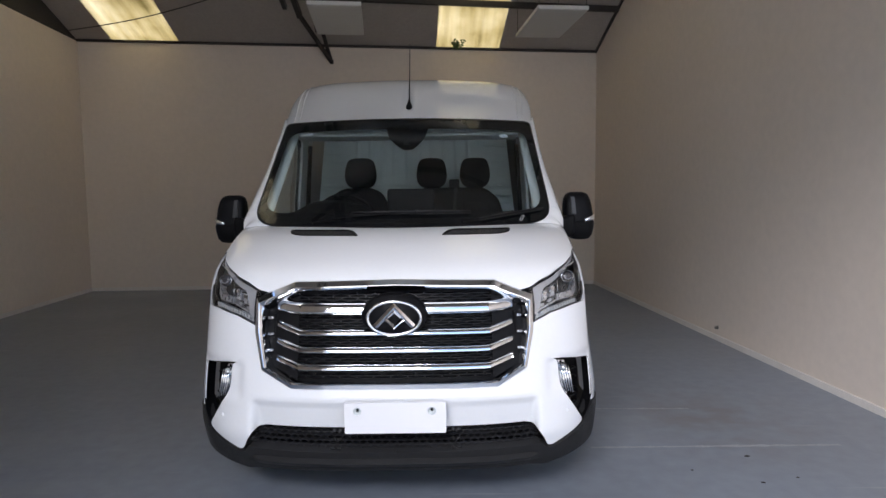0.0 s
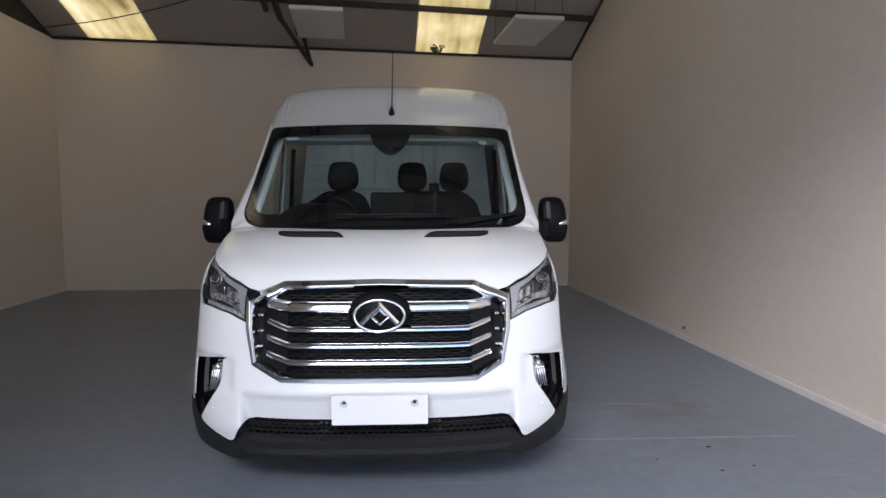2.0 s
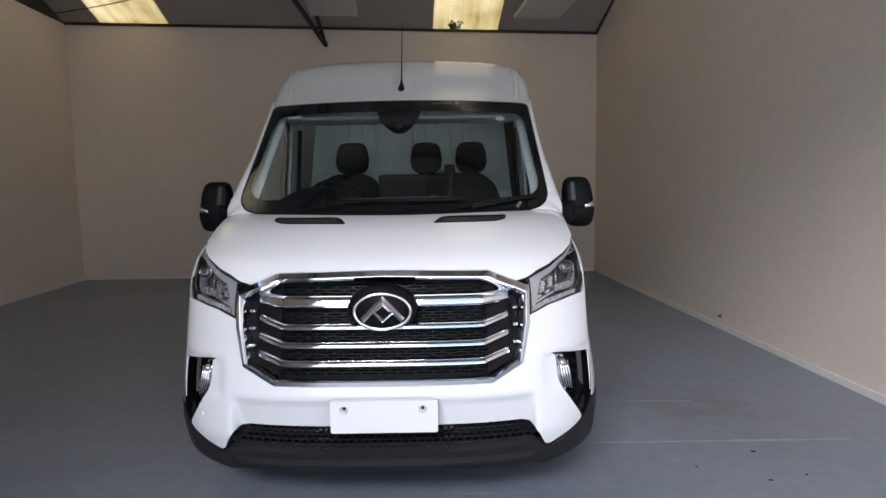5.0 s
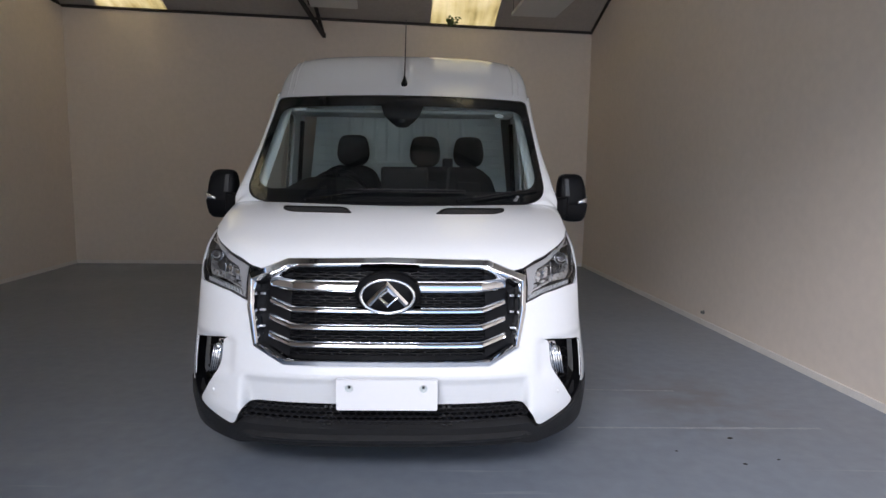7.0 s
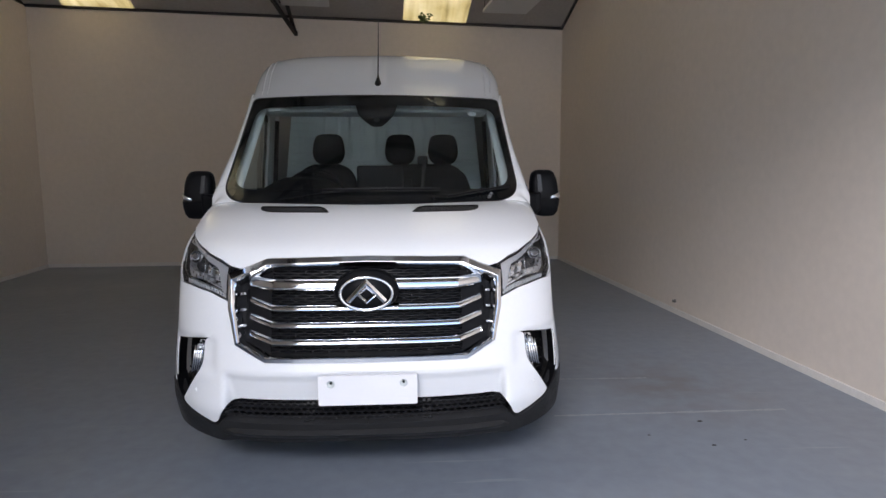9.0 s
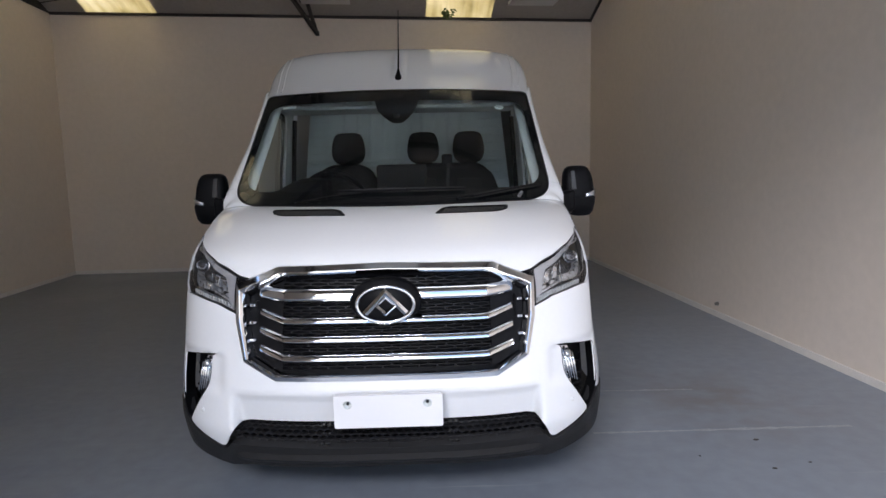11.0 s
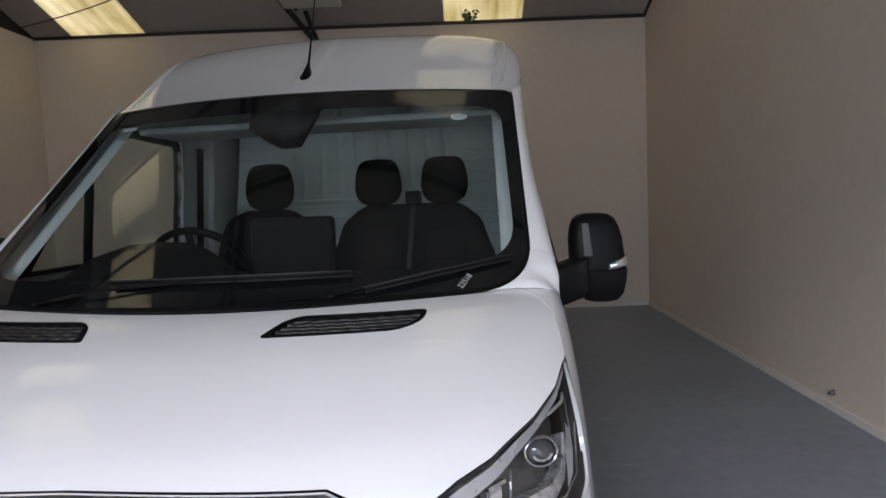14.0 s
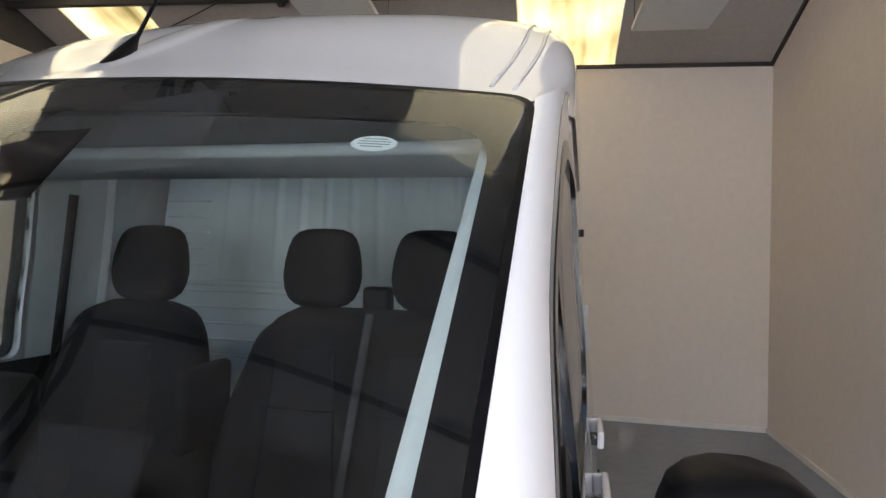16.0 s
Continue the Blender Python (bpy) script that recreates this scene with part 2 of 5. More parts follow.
def grid(rows, close_u=False, close_v=False, bm=None):
    """A quad mesh through rows of points."""
    bm = bm or bmesh.new()
    vs = [[bm.verts.new(p) for p in r] for r in rows]
    nu, nv = len(vs), len(vs[0])
    for i in range(nu if close_u else nu - 1):
        for j in range(nv if close_v else nv - 1):
            q = (vs[i][j], vs[(i + 1) % nu][j], vs[(i + 1) % nu][(j + 1) % nv], vs[i][(j + 1) % nv])
            try:
                bm.faces.new(q)
            except ValueError:
                pass
    return bm


def tube(points, radius, seg=8, bm=None, taper=1.0, caps=True):
    pts = [Vector(p) for p in points]
    rows = []
    side = None
    for i, p in enumerate(pts):
        d = (pts[min(i + 1, len(pts) - 1)] - pts[max(i - 1, 0)]).normalized()
        if side is None:
            side = d.orthogonal().normalized()
        side = (side - d * side.dot(d)).normalized()
        up = d.cross(side)
        r = radius * (1 + (taper - 1) * i / max(1, len(pts) - 1))
        rows.append([p + side * r * math.cos(a) + up * r * math.sin(a) for a in [2 * math.pi * k / seg for k in range(seg)]])
    own = grid(rows, close_v=True)
    if caps:
        own.verts.ensure_lookup_table()
        own.faces.new(own.verts[:seg][::-1])
        own.faces.new(own.verts[-seg:])
    bmesh.ops.recalc_face_normals(own, faces=own.faces[:])
    if bm is None:
        return own
    merge(bm, own)
    return bm


def rounded(poly, r, seg=4):
    """Rounds the corners of a flat outline; r may be a list, one per corner."""
    out, n = [], len(poly)
    for i in range(n):
        a, b, c = Vector(poly[i - 1]), Vector(poly[i]), Vector(poly[(i + 1) % n])
        k = r[i] if isinstance(r, (list, tuple)) else r
        k = min(k, (a - b).length * 0.45, (c - b).length * 0.45)
        if k < 1e-5:
            out.append(tuple(b))
            continue
        p, q = b + (a - b).normalized() * k, b + (c - b).normalized() * k
        for j in range(seg + 1):
            t = j / seg
            out.append(tuple(p * (1 - t) ** 2 + b * 2 * t * (1 - t) + q * t * t))
    return out


def dense(poly, step):
    out = []
    for i, b in enumerate(poly):
        a = Vector(poly[i - 1])
        b = Vector(b)
        n = max(1, math.ceil((b - a).length / step))
        out += [tuple(a + (b - a) * k / n) for k in range(1, n + 1)]
    return out


def inside(poly, x, y):
    c = False
    for i in range(len(poly)):
        (x0, y0), (x1, y1) = poly[i - 1], poly[i]
        if (y0 > y) != (y1 > y) and x < (x1 - x0) * (y - y0) / (y1 - y0) + x0:
            c = not c
    return c


def sheet(outer, fn, step=0.04, thick=0.02, holes=(), centre=(0, 2.6, 1.1), lift=0.0, roll=0.0):
    """A panel on the surface fn(u, v), cut to the outline, with turned-in edges of the given depth.
    lift moves it off the surface; roll lowers the rim, so that edges are rounded."""
    from mathutils.geometry import delaunay_2d_cdt
    loops = [dense(outer, step)] + [dense(h, step) for h in holes]
    pts, edges = [], []
    for lp in loops:
        k = len(pts)
        pts += [Vector(p) for p in lp]
        edges += [(k + i, k + (i + 1) % len(lp)) for i in range(len(lp))]
    us, vs = [p[0] for p in outer], [p[1] for p in outer]
    rim = len(pts)
    nu, nv = int((max(us) - min(us)) / step) + 1, int((max(vs) - min(vs)) / step) + 1
    border = np.array([tuple(p) for p in pts])
    for i in range(1, nu):
        for j in range(1, nv):
            u, v = min(us) + (i + 0.5 * (j % 2)) * step, min(vs) + j * step
            if np.min((border[:, 0] - u) ** 2 + (border[:, 1] - v) ** 2) > (0.45 * step) ** 2 and inside(loops[0], u, v) and not any(inside(h, u, v) for h in loops[1:]):
                pts.append(Vector((u, v)))
    vv, _, ff, *_ = delaunay_2d_cdt(pts, edges, [], 0, 1e-6)
    mid = Vector(centre)

    def place(u, v):
        p = Vector(fn(u, v))
        h = 1e-3
        nrm = (Vector(fn(u + h, v)) - Vector(fn(u - h, v))).cross(Vector(fn(u, v + h)) - Vector(fn(u, v - h)))
        nrm = nrm.normalized() if nrm.length > 1e-12 else (p - mid).normalized()
        if nrm.dot(p - mid) < 0:
            nrm = -nrm
        return p + nrm * lift, nrm

    bm = bmesh.new()
    made = [place(*v) for v in vv]
    verts = [bm.verts.new(p) for p, _ in made]
    for f in ff:
        u = sum(vv[i][0] for i in f) / 3
        v = sum(vv[i][1] for i in f) / 3
        if inside(loops[0], u, v) and not any(inside(h, u, v) for h in loops[1:]):
            a, b, c = (made[i] for i in f)
            order = f if (b[0] - a[0]).cross(c[0] - a[0]).dot(a[1]) > 0 else f[::-1]
            try:
                bm.faces.new([verts[i] for i in order])
            except ValueError:
                pass
    bm.verts.index_update()
    if thick:
        normal = {v: made[i][1] for i, v in enumerate(verts)}
        border = [(e.verts[0], e.verts[1], e.link_faces[0]) for e in bm.edges if len(e.link_faces) == 1]
        top, low = {}, {}
        for a, b, f in border:
            for v in (a, b):
                if v not in top:
                    top[v] = bm.verts.new(v.co)
                    low[v] = bm.verts.new(v.co - normal[v] * thick)
            ls = [lp.vert for lp in f.loops]
            if ls[(ls.index(a) + 1) % 3] != b:
                a, b = b, a
            bm.faces.new((top[b], top[a], low[a], low[b]))
    for v in [v for v in bm.verts if not v.link_faces]:
        bm.verts.remove(v)
    return bm


def mirror_bm(bm):
    """The mirror image in x of a mesh, as a new one."""
    other = bm.copy()
    for v in other.verts:
        v.co.x = -v.co.x
    bmesh.ops.reverse_faces(other, faces=other.faces[:])
    return other


def both(name, bm, mat, parent, label="", smooth=True):
    """The same part on both sides of the van."""
    other = mirror_bm(bm)
    return part(name, bm, mat, parent, label, smooth), part(name, other, mat, parent, label, smooth)


# ---- the room ----
BR, BL = Vector((2.85, 7.585)), Vector((-5.72, 7.346))   # corners of the back wall
RDIR, LDIR = Vector((0.055, -1)).normalized(), Vector((0.070, -1)).normalized()
FRONT = -3.5
FR = BR + RDIR * ((BR.y - FRONT) / -RDIR.y)
FL = BL + LDIR * ((BL.y - FRONT) / -LDIR.y)
ZL, ZR, PITCH, RIDGE = 4.13, 3.92, 0.36, 0.2


def eave(x):
    return ZL + (ZR - ZL) * (x - BL.x) / (BR.x - BL.x)


def back_y(x):
    return BL.y + (BR.y - BL.y) * (x - BL.x) / (BR.x - BL.x)


def roof_z(x, y):
    return eave(x) + PITCH * (back_y(x) - max(y, 2 * RIDGE - y))


def prism(poly, z0, z1, bm=None):
    """An upright block on a plan outline; z0 and z1 may be functions of x and y."""
    bm = bm or bmesh.new()
    f0 = z0 if callable(z0) else (lambda x, y: z0)
    f1 = z1 if callable(z1) else (lambda x, y: z1)
    lo = [bm.verts.new((x, y, f0(x, y))) for x, y in poly]
    hi = [bm.verts.new((x, y, f1(x, y))) for x, y in poly]
    n = len(poly)
    bm.faces.new(lo[::-1])
    bm.faces.new(hi)
    for i in range(n):
        bm.faces.new((lo[i], lo[(i + 1) % n], hi[(i + 1) % n], hi[i]))
    bmesh.ops.recalc_face_normals(bm, faces=bm.faces[:])
    return bm


def structure(name, bm, mat, label, category, smooth=False):
    return tagged(link(name, bm, mat, smooth=smooth), label, category, kind="structure")


def band(a, b, out, thick):
    """The plan outline of a wall from a to b, thick to the side out."""
    n = Vector((-(b - a).y, (b - a).x)).normalized()
    if n.dot(out) < 0:
        n = -n
    return [tuple(a), tuple(b), tuple(b + n * thick), tuple(a + n * thick)]


structure("floor", prism([(FL.x - 0.3, FRONT - 0.3), (FR.x + 0.3, FRONT - 0.3), (BR.x + 0.3, BR.y + 0.3), (BL.x - 0.3, BR.y + 0.3)], -0.15, 0.0), FLOOR, "grey-blue painted concrete floor, scuffed", "floor")
structure("wall_back", prism(band(BL, BR, Vector((0, 1)), 0.22), 0.0, lambda x, y: eave(x)), WALL, "plain off-white plastered back wall", "wall")
structure("wall_right", prism(band(BR, Vector((BR.x + (FR.x - BR.x) / 2, (BR.y + FR.y) / 2)), Vector((1, 0)), 0.22), 0.0, lambda x, y: roof_z(x, min(y, back_y(x)))), WALL, "plain off-white plastered side wall", "wall")
half_r = Vector((BR.x + (FR.x - BR.x) / 2, (BR.y + FR.y) / 2))
structure("wall_right_front", prism(band(half_r, FR, Vector((1, 0)), 0.22), 0.0, lambda x, y: roof_z(x, y)), WALL, "plain off-white plastered side wall", "wall")
structure("wall_left", prism(band(BL, FL, Vector((-1, 0)), 0.22), 0.0, 4.13), WALL, "plain off-white plastered side wall", "wall")
half_l = (BL + FL) / 2
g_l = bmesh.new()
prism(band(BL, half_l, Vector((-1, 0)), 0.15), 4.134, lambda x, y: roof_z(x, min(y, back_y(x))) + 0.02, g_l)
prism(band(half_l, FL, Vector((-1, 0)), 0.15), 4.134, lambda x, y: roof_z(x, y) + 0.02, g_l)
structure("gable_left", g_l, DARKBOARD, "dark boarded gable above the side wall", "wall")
# front wall with the wide open doorway behind the camera
DX0, DX1, DZ = -1.6, 3.3, 3.98
fw = bmesh.new()
for x0, x1, z0 in ((FL.x - 0.22, DX0, 0.0), (DX0, DX1, DZ), (DX1, FR.x + 0.22, 0.0)):
    prism([(x0, FRONT - 0.22), (x1, FRONT - 0.22), (x1, FRONT), (x0, FRONT)], z0, lambda x, y: roof_z(x, y) + 0.028, fw)
structure("wall_front", fw, WALL, "plastered front wall with a wide open doorway", "wall")
# unseen wall, added to keep the low sky from lighting the bay
structure("wall_opposite", prism([(-30, -16.4), (30, -16.4), (30, -16), (-30, -16)], -0.158, 6.4), CONCRETE, "unseen plain wall across the yard, added to block the low sky", "wall")
structure("ground", prism([(-400, -400), (400, -400), (400, 400), (-400, 400)], -0.4, -0.16), CONCRETE, "bare concrete yard outside", "ground")

# roof sheets with two skylight strips running from eave to ridge
SKY = [(-5.16, -4.08), (0.14, 1.20)]
edges_x = [BL.x - 0.4, *SKY[0], *SKY[1], FR.x + 0.5]


def roof_strip(x0, x1, y0, y1, ribs, name, mat, label):
    rows = []
    n = max(2, int((x1 - x0) / 0.035)) if ribs else 1
    for y in (y0, y1):
        row = []
        for i in range(n + 1):
            x = x0 + (x1 - x0) * i / n + 0.058 * (7.45 - min(y, 7.45))
            row.append((x, y if y != 99 else back_y(x) + 0.25, roof_z(x, y if y != 99 else back_y(x) + 0.25) + (0.012 * math.sin((x0 + (x1 - x0) * i / n) * 2 * math.pi / 0.146) if ribs else 0) + 0.03))
        rows.append(row)
    bm = grid(rows)
    geom = bmesh.ops.extrude_face_region(bm, geom=bm.faces[:])
    for v in geom["geom"]:
        if isinstance(v, bmesh.types.BMVert):
            v.co.z += 0.006 if mat is SKYLIGHT else 0.05
    bmesh.ops.recalc_face_normals(bm, faces=bm.faces[:])
    return structure(name, bm, mat, label, "roof", smooth=ribs)


SPANS = {1: ((99, 4.90, True), (4.90, 3.45, False), (3.45, 2.55, True), (2.55, 2.15, False), (2.15, RIDGE, True), (RIDGE, -0.43, True), (-0.43, FRONT - 0.3, False)), 3: ((99, 4.02, True), (4.02, 3.84, False), (3.84, 2.85, True), (2.85, RIDGE, False), (RIDGE, FRONT - 0.3, False))}
for i in range(5):
    for y0, y1, is_sky in SPANS.get(i, ((99, RIDGE, False), (RIDGE, FRONT - 0.3, False))):
        roof_strip(edges_x[i], edges_x[i + 1], y0, y1, is_sky, "skylight" if is_sky else "ceiling", SKYLIGHT if is_sky else ROOFING,
                   "ribbed translucent skylight sheet, stained with algae" if is_sky else "grey painted underside of the pitched roof")

# baseboards
for name, a, b, out in (("baseboard_back", BL, BR, Vector((0, -1))), ("baseboard_right", BR, FR, Vector((-1, 0))), ("baseboard_left", BL, FL, Vector((1, 0)))):
    structure(name, prism(band(a, b, out, 0.016), 0.0, 0.055), BASEB, "low painted skirting along the wall", "baseboard")

# dark line of timber along the eave
lining = bmesh.new()
prism(band(BL, BR, Vector((0, -1)), 0.03), lambda x, y: eave(x) - 0.010, lambda x, y: eave(x) + 0.03, lining)
structure("eave_trim", lining, IRON, "dark timber strip along the eave", "trim")

verge = bmesh.new()
for a, b in ((BR, half_r), (half_r, FR)):
    prism(band(a, b, Vector((-1, 0)), 0.03), lambda x, y: roof_z(x, min(y, back_y(x))) - 0.012, lambda x, y: roof_z(x, min(y, back_y(x))) + 0.026, verge)
structure("verge_trim", verge, IRON, "dark strip where the roof meets the side wall", "trim")

# ---- the van ----


def smooth_table(pts, sigma, n=600):
    """A line through points, rounded with a width of sigma, as a table."""
    x = np.linspace(pts[0][0], pts[-1][0], n)
    y = np.interp(x, [p[0] for p in pts], [p[1] for p in pts])
    k = max(1, int(3 * sigma / (x[1] - x[0])))
    w = np.exp(-0.5 * ((np.arange(-k, k + 1) * (x[1] - x[0])) / sigma) ** 2)
    w /= w.sum()
    pad = np.concatenate([2 * y[0] - y[k:0:-1], y, 2 * y[-1] - y[-2:-k - 2:-1]])
    return x, np.convolve(pad, w, "valid")


# the front of the van is one profile (bumper, nose, bonnet) swept along a rounded plan line
HALF, SWEEP, POWER = 1.03, 0.75, 3.0
PX = np.concatenate([np.linspace(0, 0.9, 60), HALF * np.sin(np.linspace(math.asin(0.9 / HALF), math.pi / 2, 200))])
PY = SWEEP * (1 - np.clip(1 - (PX / HALF) ** POWER, 0, 1) ** (1 / POWER))
PS = np.concatenate([[0], np.cumsum(np.hypot(np.diff(PX), np.diff(PY)))])
QP = smooth_table([(0.15, 0.06), (0.2, 0.03), (0.3, -0.04), (0.42, -0.085), (0.6, -0.07), (0.75, -0.035), (0.93, 0.012), (1.09, 0.06), (1.75, 0.72), (2.2, 1.17)], 0.02)
QZ = smooth_table([(0.15, 0.15), (1.09, 1.09), (1.105, 1.125), (1.13, 1.155), (1.19, 1.195), (1.28, 1.24), (1.38, 1.283), (1.47, 1.312), (1.56, 1.335), (1.65, 1.351), (1.78, 1.368), (2.2, 1.388)], 0.02)
TN = smooth_table([(0, 0.995), (0.5, 1), (1.05, 1), (1.33, 0.962), (1.69, 0.905), (2.05, 0.862), (2.3, 0.84)], 0.05)
FX = smooth_table([(0.2, 1.03), (0.7, 1.032), (0.95, 1.000), (1.1, 0.980), (1.33, 0.956), (1.55, 0.930), (1.68, 0.910), (2.02, 0.888), (2.3, 0.885)], 0.05)


def ease(t):
    t = min(1.0, max(0.0, t))
    return t * t * (3 - 2 * t)



def nose(s, q):
    """A point of the nose: s along the plan line from the middle, q up the profile and back over the bonnet."""
    a, z = abs(s), float(np.interp(q, *QZ))
    x = float(np.interp(a, PS, PX))
    if x > 0.94:
        x = 0.94 + (x - 0.94) * float(np.interp(z, [0.55, 0.80, 0.98], [1.02, 0.62, 0.40]))
    x *= float(np.interp(z, *TN))
    y = float(np.interp(a, PS, PY)) + max(0.0, a - PS[-1]) + float(np.interp(q, *QP))
    widest = (0.94 + 0.09 * float(np.interp(z, [0.55, 0.80, 0.98], [1.02, 0.62, 0.40]))) * float(np.interp(z, *TN))
    x *= 1 + (float(np.interp(z, *FX)) + 0.001 - widest) / widest * ease((y - 0.45) / 0.40) * (x / widest) ** 4
    if 0.36 < q < 0.62 and a < 0.72:
        y += (0.016 * ease((0.594 - q) / 0.016) + 0.40 * max(0.0, 0.588 - q)) * ease((q - 0.38) / 0.05) * ease((0.672 - a) / 0.035)
    if 0.56 < q < 0.76 and a > 0.68:
        y += 0.014 * ease((0.752 - q) / 0.010) * ease((q - 0.57) / 0.05) * ease((a - 0.69) / 0.05) * ease((1.06 - a) / 0.05)
    return (math.copysign(x, s), y, z)


def plan_y(s):
    return float(np.interp(s, PS, PY)) + max(0.0, s - PS[-1])


def screen(x, v):
    """A point of the windscreen, v from its foot to its head."""
    return (x, 0.575 + 0.855 * v + 0.215 * (x / 0.84) ** 2, 1.352 + 0.683 * v)


def flank(y, z):
    """A point of the van's side."""
    return (float(np.interp(z, *FX)) + 0.006 * ease((y - 1.1) / 1.3) + 0.020 * ease((y - 1.3) / 0.8) * ease((z - 1.25) / 0.4), y, z)


RZ = smooth_table([(1.43, 2.035), (1.64, 2.148), (1.85, 2.283), (2.0, 2.375), (2.12, 2.43), (2.3, 2.468), (2.6, 2.495), (3.2, 2.515), (5.4, 2.515), (5.86, 2.47)], 0.05)


def roof(x, r):
    """A point of the roof: r back from the head of the windscreen."""
    zr = float(np.interp(r, *RZ))
    zs = min(zr - 0.004, 2.03 + 0.09 * min(1.0, max(0.0, (r - 1.43) / 0.5)))
    k = min(1.0, abs(x) / 0.888)
    z = zs + (zr - zs) * max(0.0, 1 - k ** 7) ** (1 / 7) - 0.018 * (x / 0.8) ** 2 * min(1, max(0, (r - 1.43) / 0.5))
    z += 0.009 * math.exp(-(x / 0.045) ** 4) * ease((r - 1.56) / 0.10) * ease((2.25 - r) / 0.45)
    bow = 0.215 * (x / 0.84) ** 2 * max(0.0, 1 - (r - 1.43) / 1.3)
    return (x * (1 + 0.036 * ease((r - 1.46) / 0.45)), r + bow, z)


def sym(half):
    """A full outline from its right half, given from the lower middle to the upper middle."""
    return half + [(-x, y) for x, y in half[::-1] if abs(x) > 1e-6]


van = tagged(new("van"), "white panel van with chrome grille and black bumper, parked indoors", "van")

van.rotation_euler.z = radians(0.15)

# bumper, nose and front wings


def wing_rear(s):
    """The height up the profile at which the wing ends against the door."""
    lo, hi = 1.0, 2.0
    for _ in range(40):
        m = (lo + hi) / 2
        x, y, z = nose(s, m)
        if y < float(np.interp(z, [1.0, 1.10, 1.177, 1.251, 1.34], [1.06, 1.05, 0.996, 0.946, 0.906])):
            lo = m
        else:
            hi = m
    return lo


wing_edge = [(s, wing_rear(s)) for s in (1.16, 1.2, 1.25, 1.3, 1.35, 1.4, 1.45, 1.5, 1.55, 1.6)] + [(1.7, 1.03 + 1.06 - plan_y(1.7)), (1.76, 1.03 + 1.06 - plan_y(1.76))]
arch = [(1.80, 0.80), (1.66, 0.79), (1.52, 0.76), (1.40, 0.69), (1.31, 0.59), (1.265, 0.48)]
GRILLE_OUT = [(0, 0.652), (0.462, 0.652), (0.603, 0.727), (0.642, 0.89), (0.646, 1.05), (0.592, 1.066), (0.468, 1.104), (0, 1.110)]
GRILLE_IN = [(0, 0.676), (0.468, 0.674), (0.588, 0.740), (0.614, 0.896), (0.616, 1.008), (0.574, 1.034), (0.452, 1.080), (0, 1.088)]
LAMP = [(0.650, 0.922), (0.747, 0.957), (0.883, 0.979), (0.985, 0.985), (1.035, 1.030), (1.045, 1.12), (1.040, 1.262), (1.012, 1.245), (0.962, 1.195), (0.880, 1.150), (0.771, 1.110), (0.700, 1.094), (0.640, 1.074)]
fascia = rounded([(0, 0.462), (0.60, 0.462), (0.655, 0.447), (0.690, 0.400), (0.714, 0.352), (0.738, 0.346), (0.90, 0.408), (0.946, 0.430), (0.800, 0.600), (0.783, 0.640), (0.775, 0.735),
          (0.740, 0.752), (1.025, 0.714), (1.045, 0.690), (1.070, 0.492), (1.265, 0.48)], [0, 0, .02, .02, .012, .012, .03, .03, .03, .02, .012, .002, .015, .015, .004, .002])
right = fascia + arch[::-1][1:] + [wing_edge[-1]] + wing_edge[::-1][1:] + [(1.03, 1.645), (0.91, 1.69), (0.80, 1.70), (0.84, 1.672), (0.903, 1.636), (0.949, 1.577), (0.981, 1.519), (1.015, 1.44), (1.038, 1.32), (1.046, 1.262), *LAMP[4:6][::-1], *LAMP[0:4][::-1], (0.640, 0.92)]
right += [(0.636, 0.89), (0.598, 0.735), (0.460, 0.662), (0, 0.662)]
part("bumper_cover", sheet(sym(right), nose, 0.017, 0.010), PAINT, van, "glossy white painted front bumper and wings")

# bonnet
bonnet = [(0, 1.113), (0.468, 1.107), (0.592, 1.070), (0.640, 1.078), (0.700, 1.099), (0.771, 1.115), (0.880, 1.155), (0.962, 1.200), (1.008, 1.250), (1.036, 1.268),
          (1.034, 1.32), (1.011, 1.439), (0.977, 1.517), (0.945, 1.574), (0.900, 1.632), (0.838, 1.668), (0.79, 1.705), (0.70, 1.72), (0, 1.72)]
VENT = rounded([(0.225, 1.468), (0.560, 1.474), (0.615, 1.512), (0.622, 1.574), (0.300, 1.574), (0.262, 1.547)], [.012, .05, .03, .02, .06, .03])
vent_l = [(-x, y) for x, y in VENT[::-1]]
part("bonnet", sheet(sym(bonnet), nose, 0.03, 0.02, holes=[VENT, vent_l]), PAINT, van, "glossy white bonnet with two black vents")


def vent_part():
    """A bonnet vent: a black tray with a raised rim and wavy slats."""
    tray = sheet(VENT, nose, 0.03, 0.0, lift=-0.014)
    rim_in = [(0.245, 1.476), (0.556, 1.482), (0.603, 1.515), (0.609, 1.566), (0.303, 1.566), (0.272, 1.543)]
    rim = sheet(VENT, nose, 0.03, 0.018, holes=[rounded(rim_in, .02)], lift=0.003)
    slats = []
    for k in range(4):
        q0 = 1.494 + 0.018 * k
        rows = []
        for i in range(40):
            s = 0.245 + 0.36 * i / 39
            if not inside(rim_in, s, q0):
                continue
            w = 0.003 * math.sin(i * 1.25 + k * 1.6)
            p, u = Vector(nose(s, q0 + w)), Vector(nose(s, q0 + w + 0.009))
            up = Vector((0, -0.25, 1))
            rows.append([p - up * 0.011, p - up * 0.002, u - up * 0.001, u - up * 0.010])
        slats.append(grid(rows))
    return tray, rim, slats


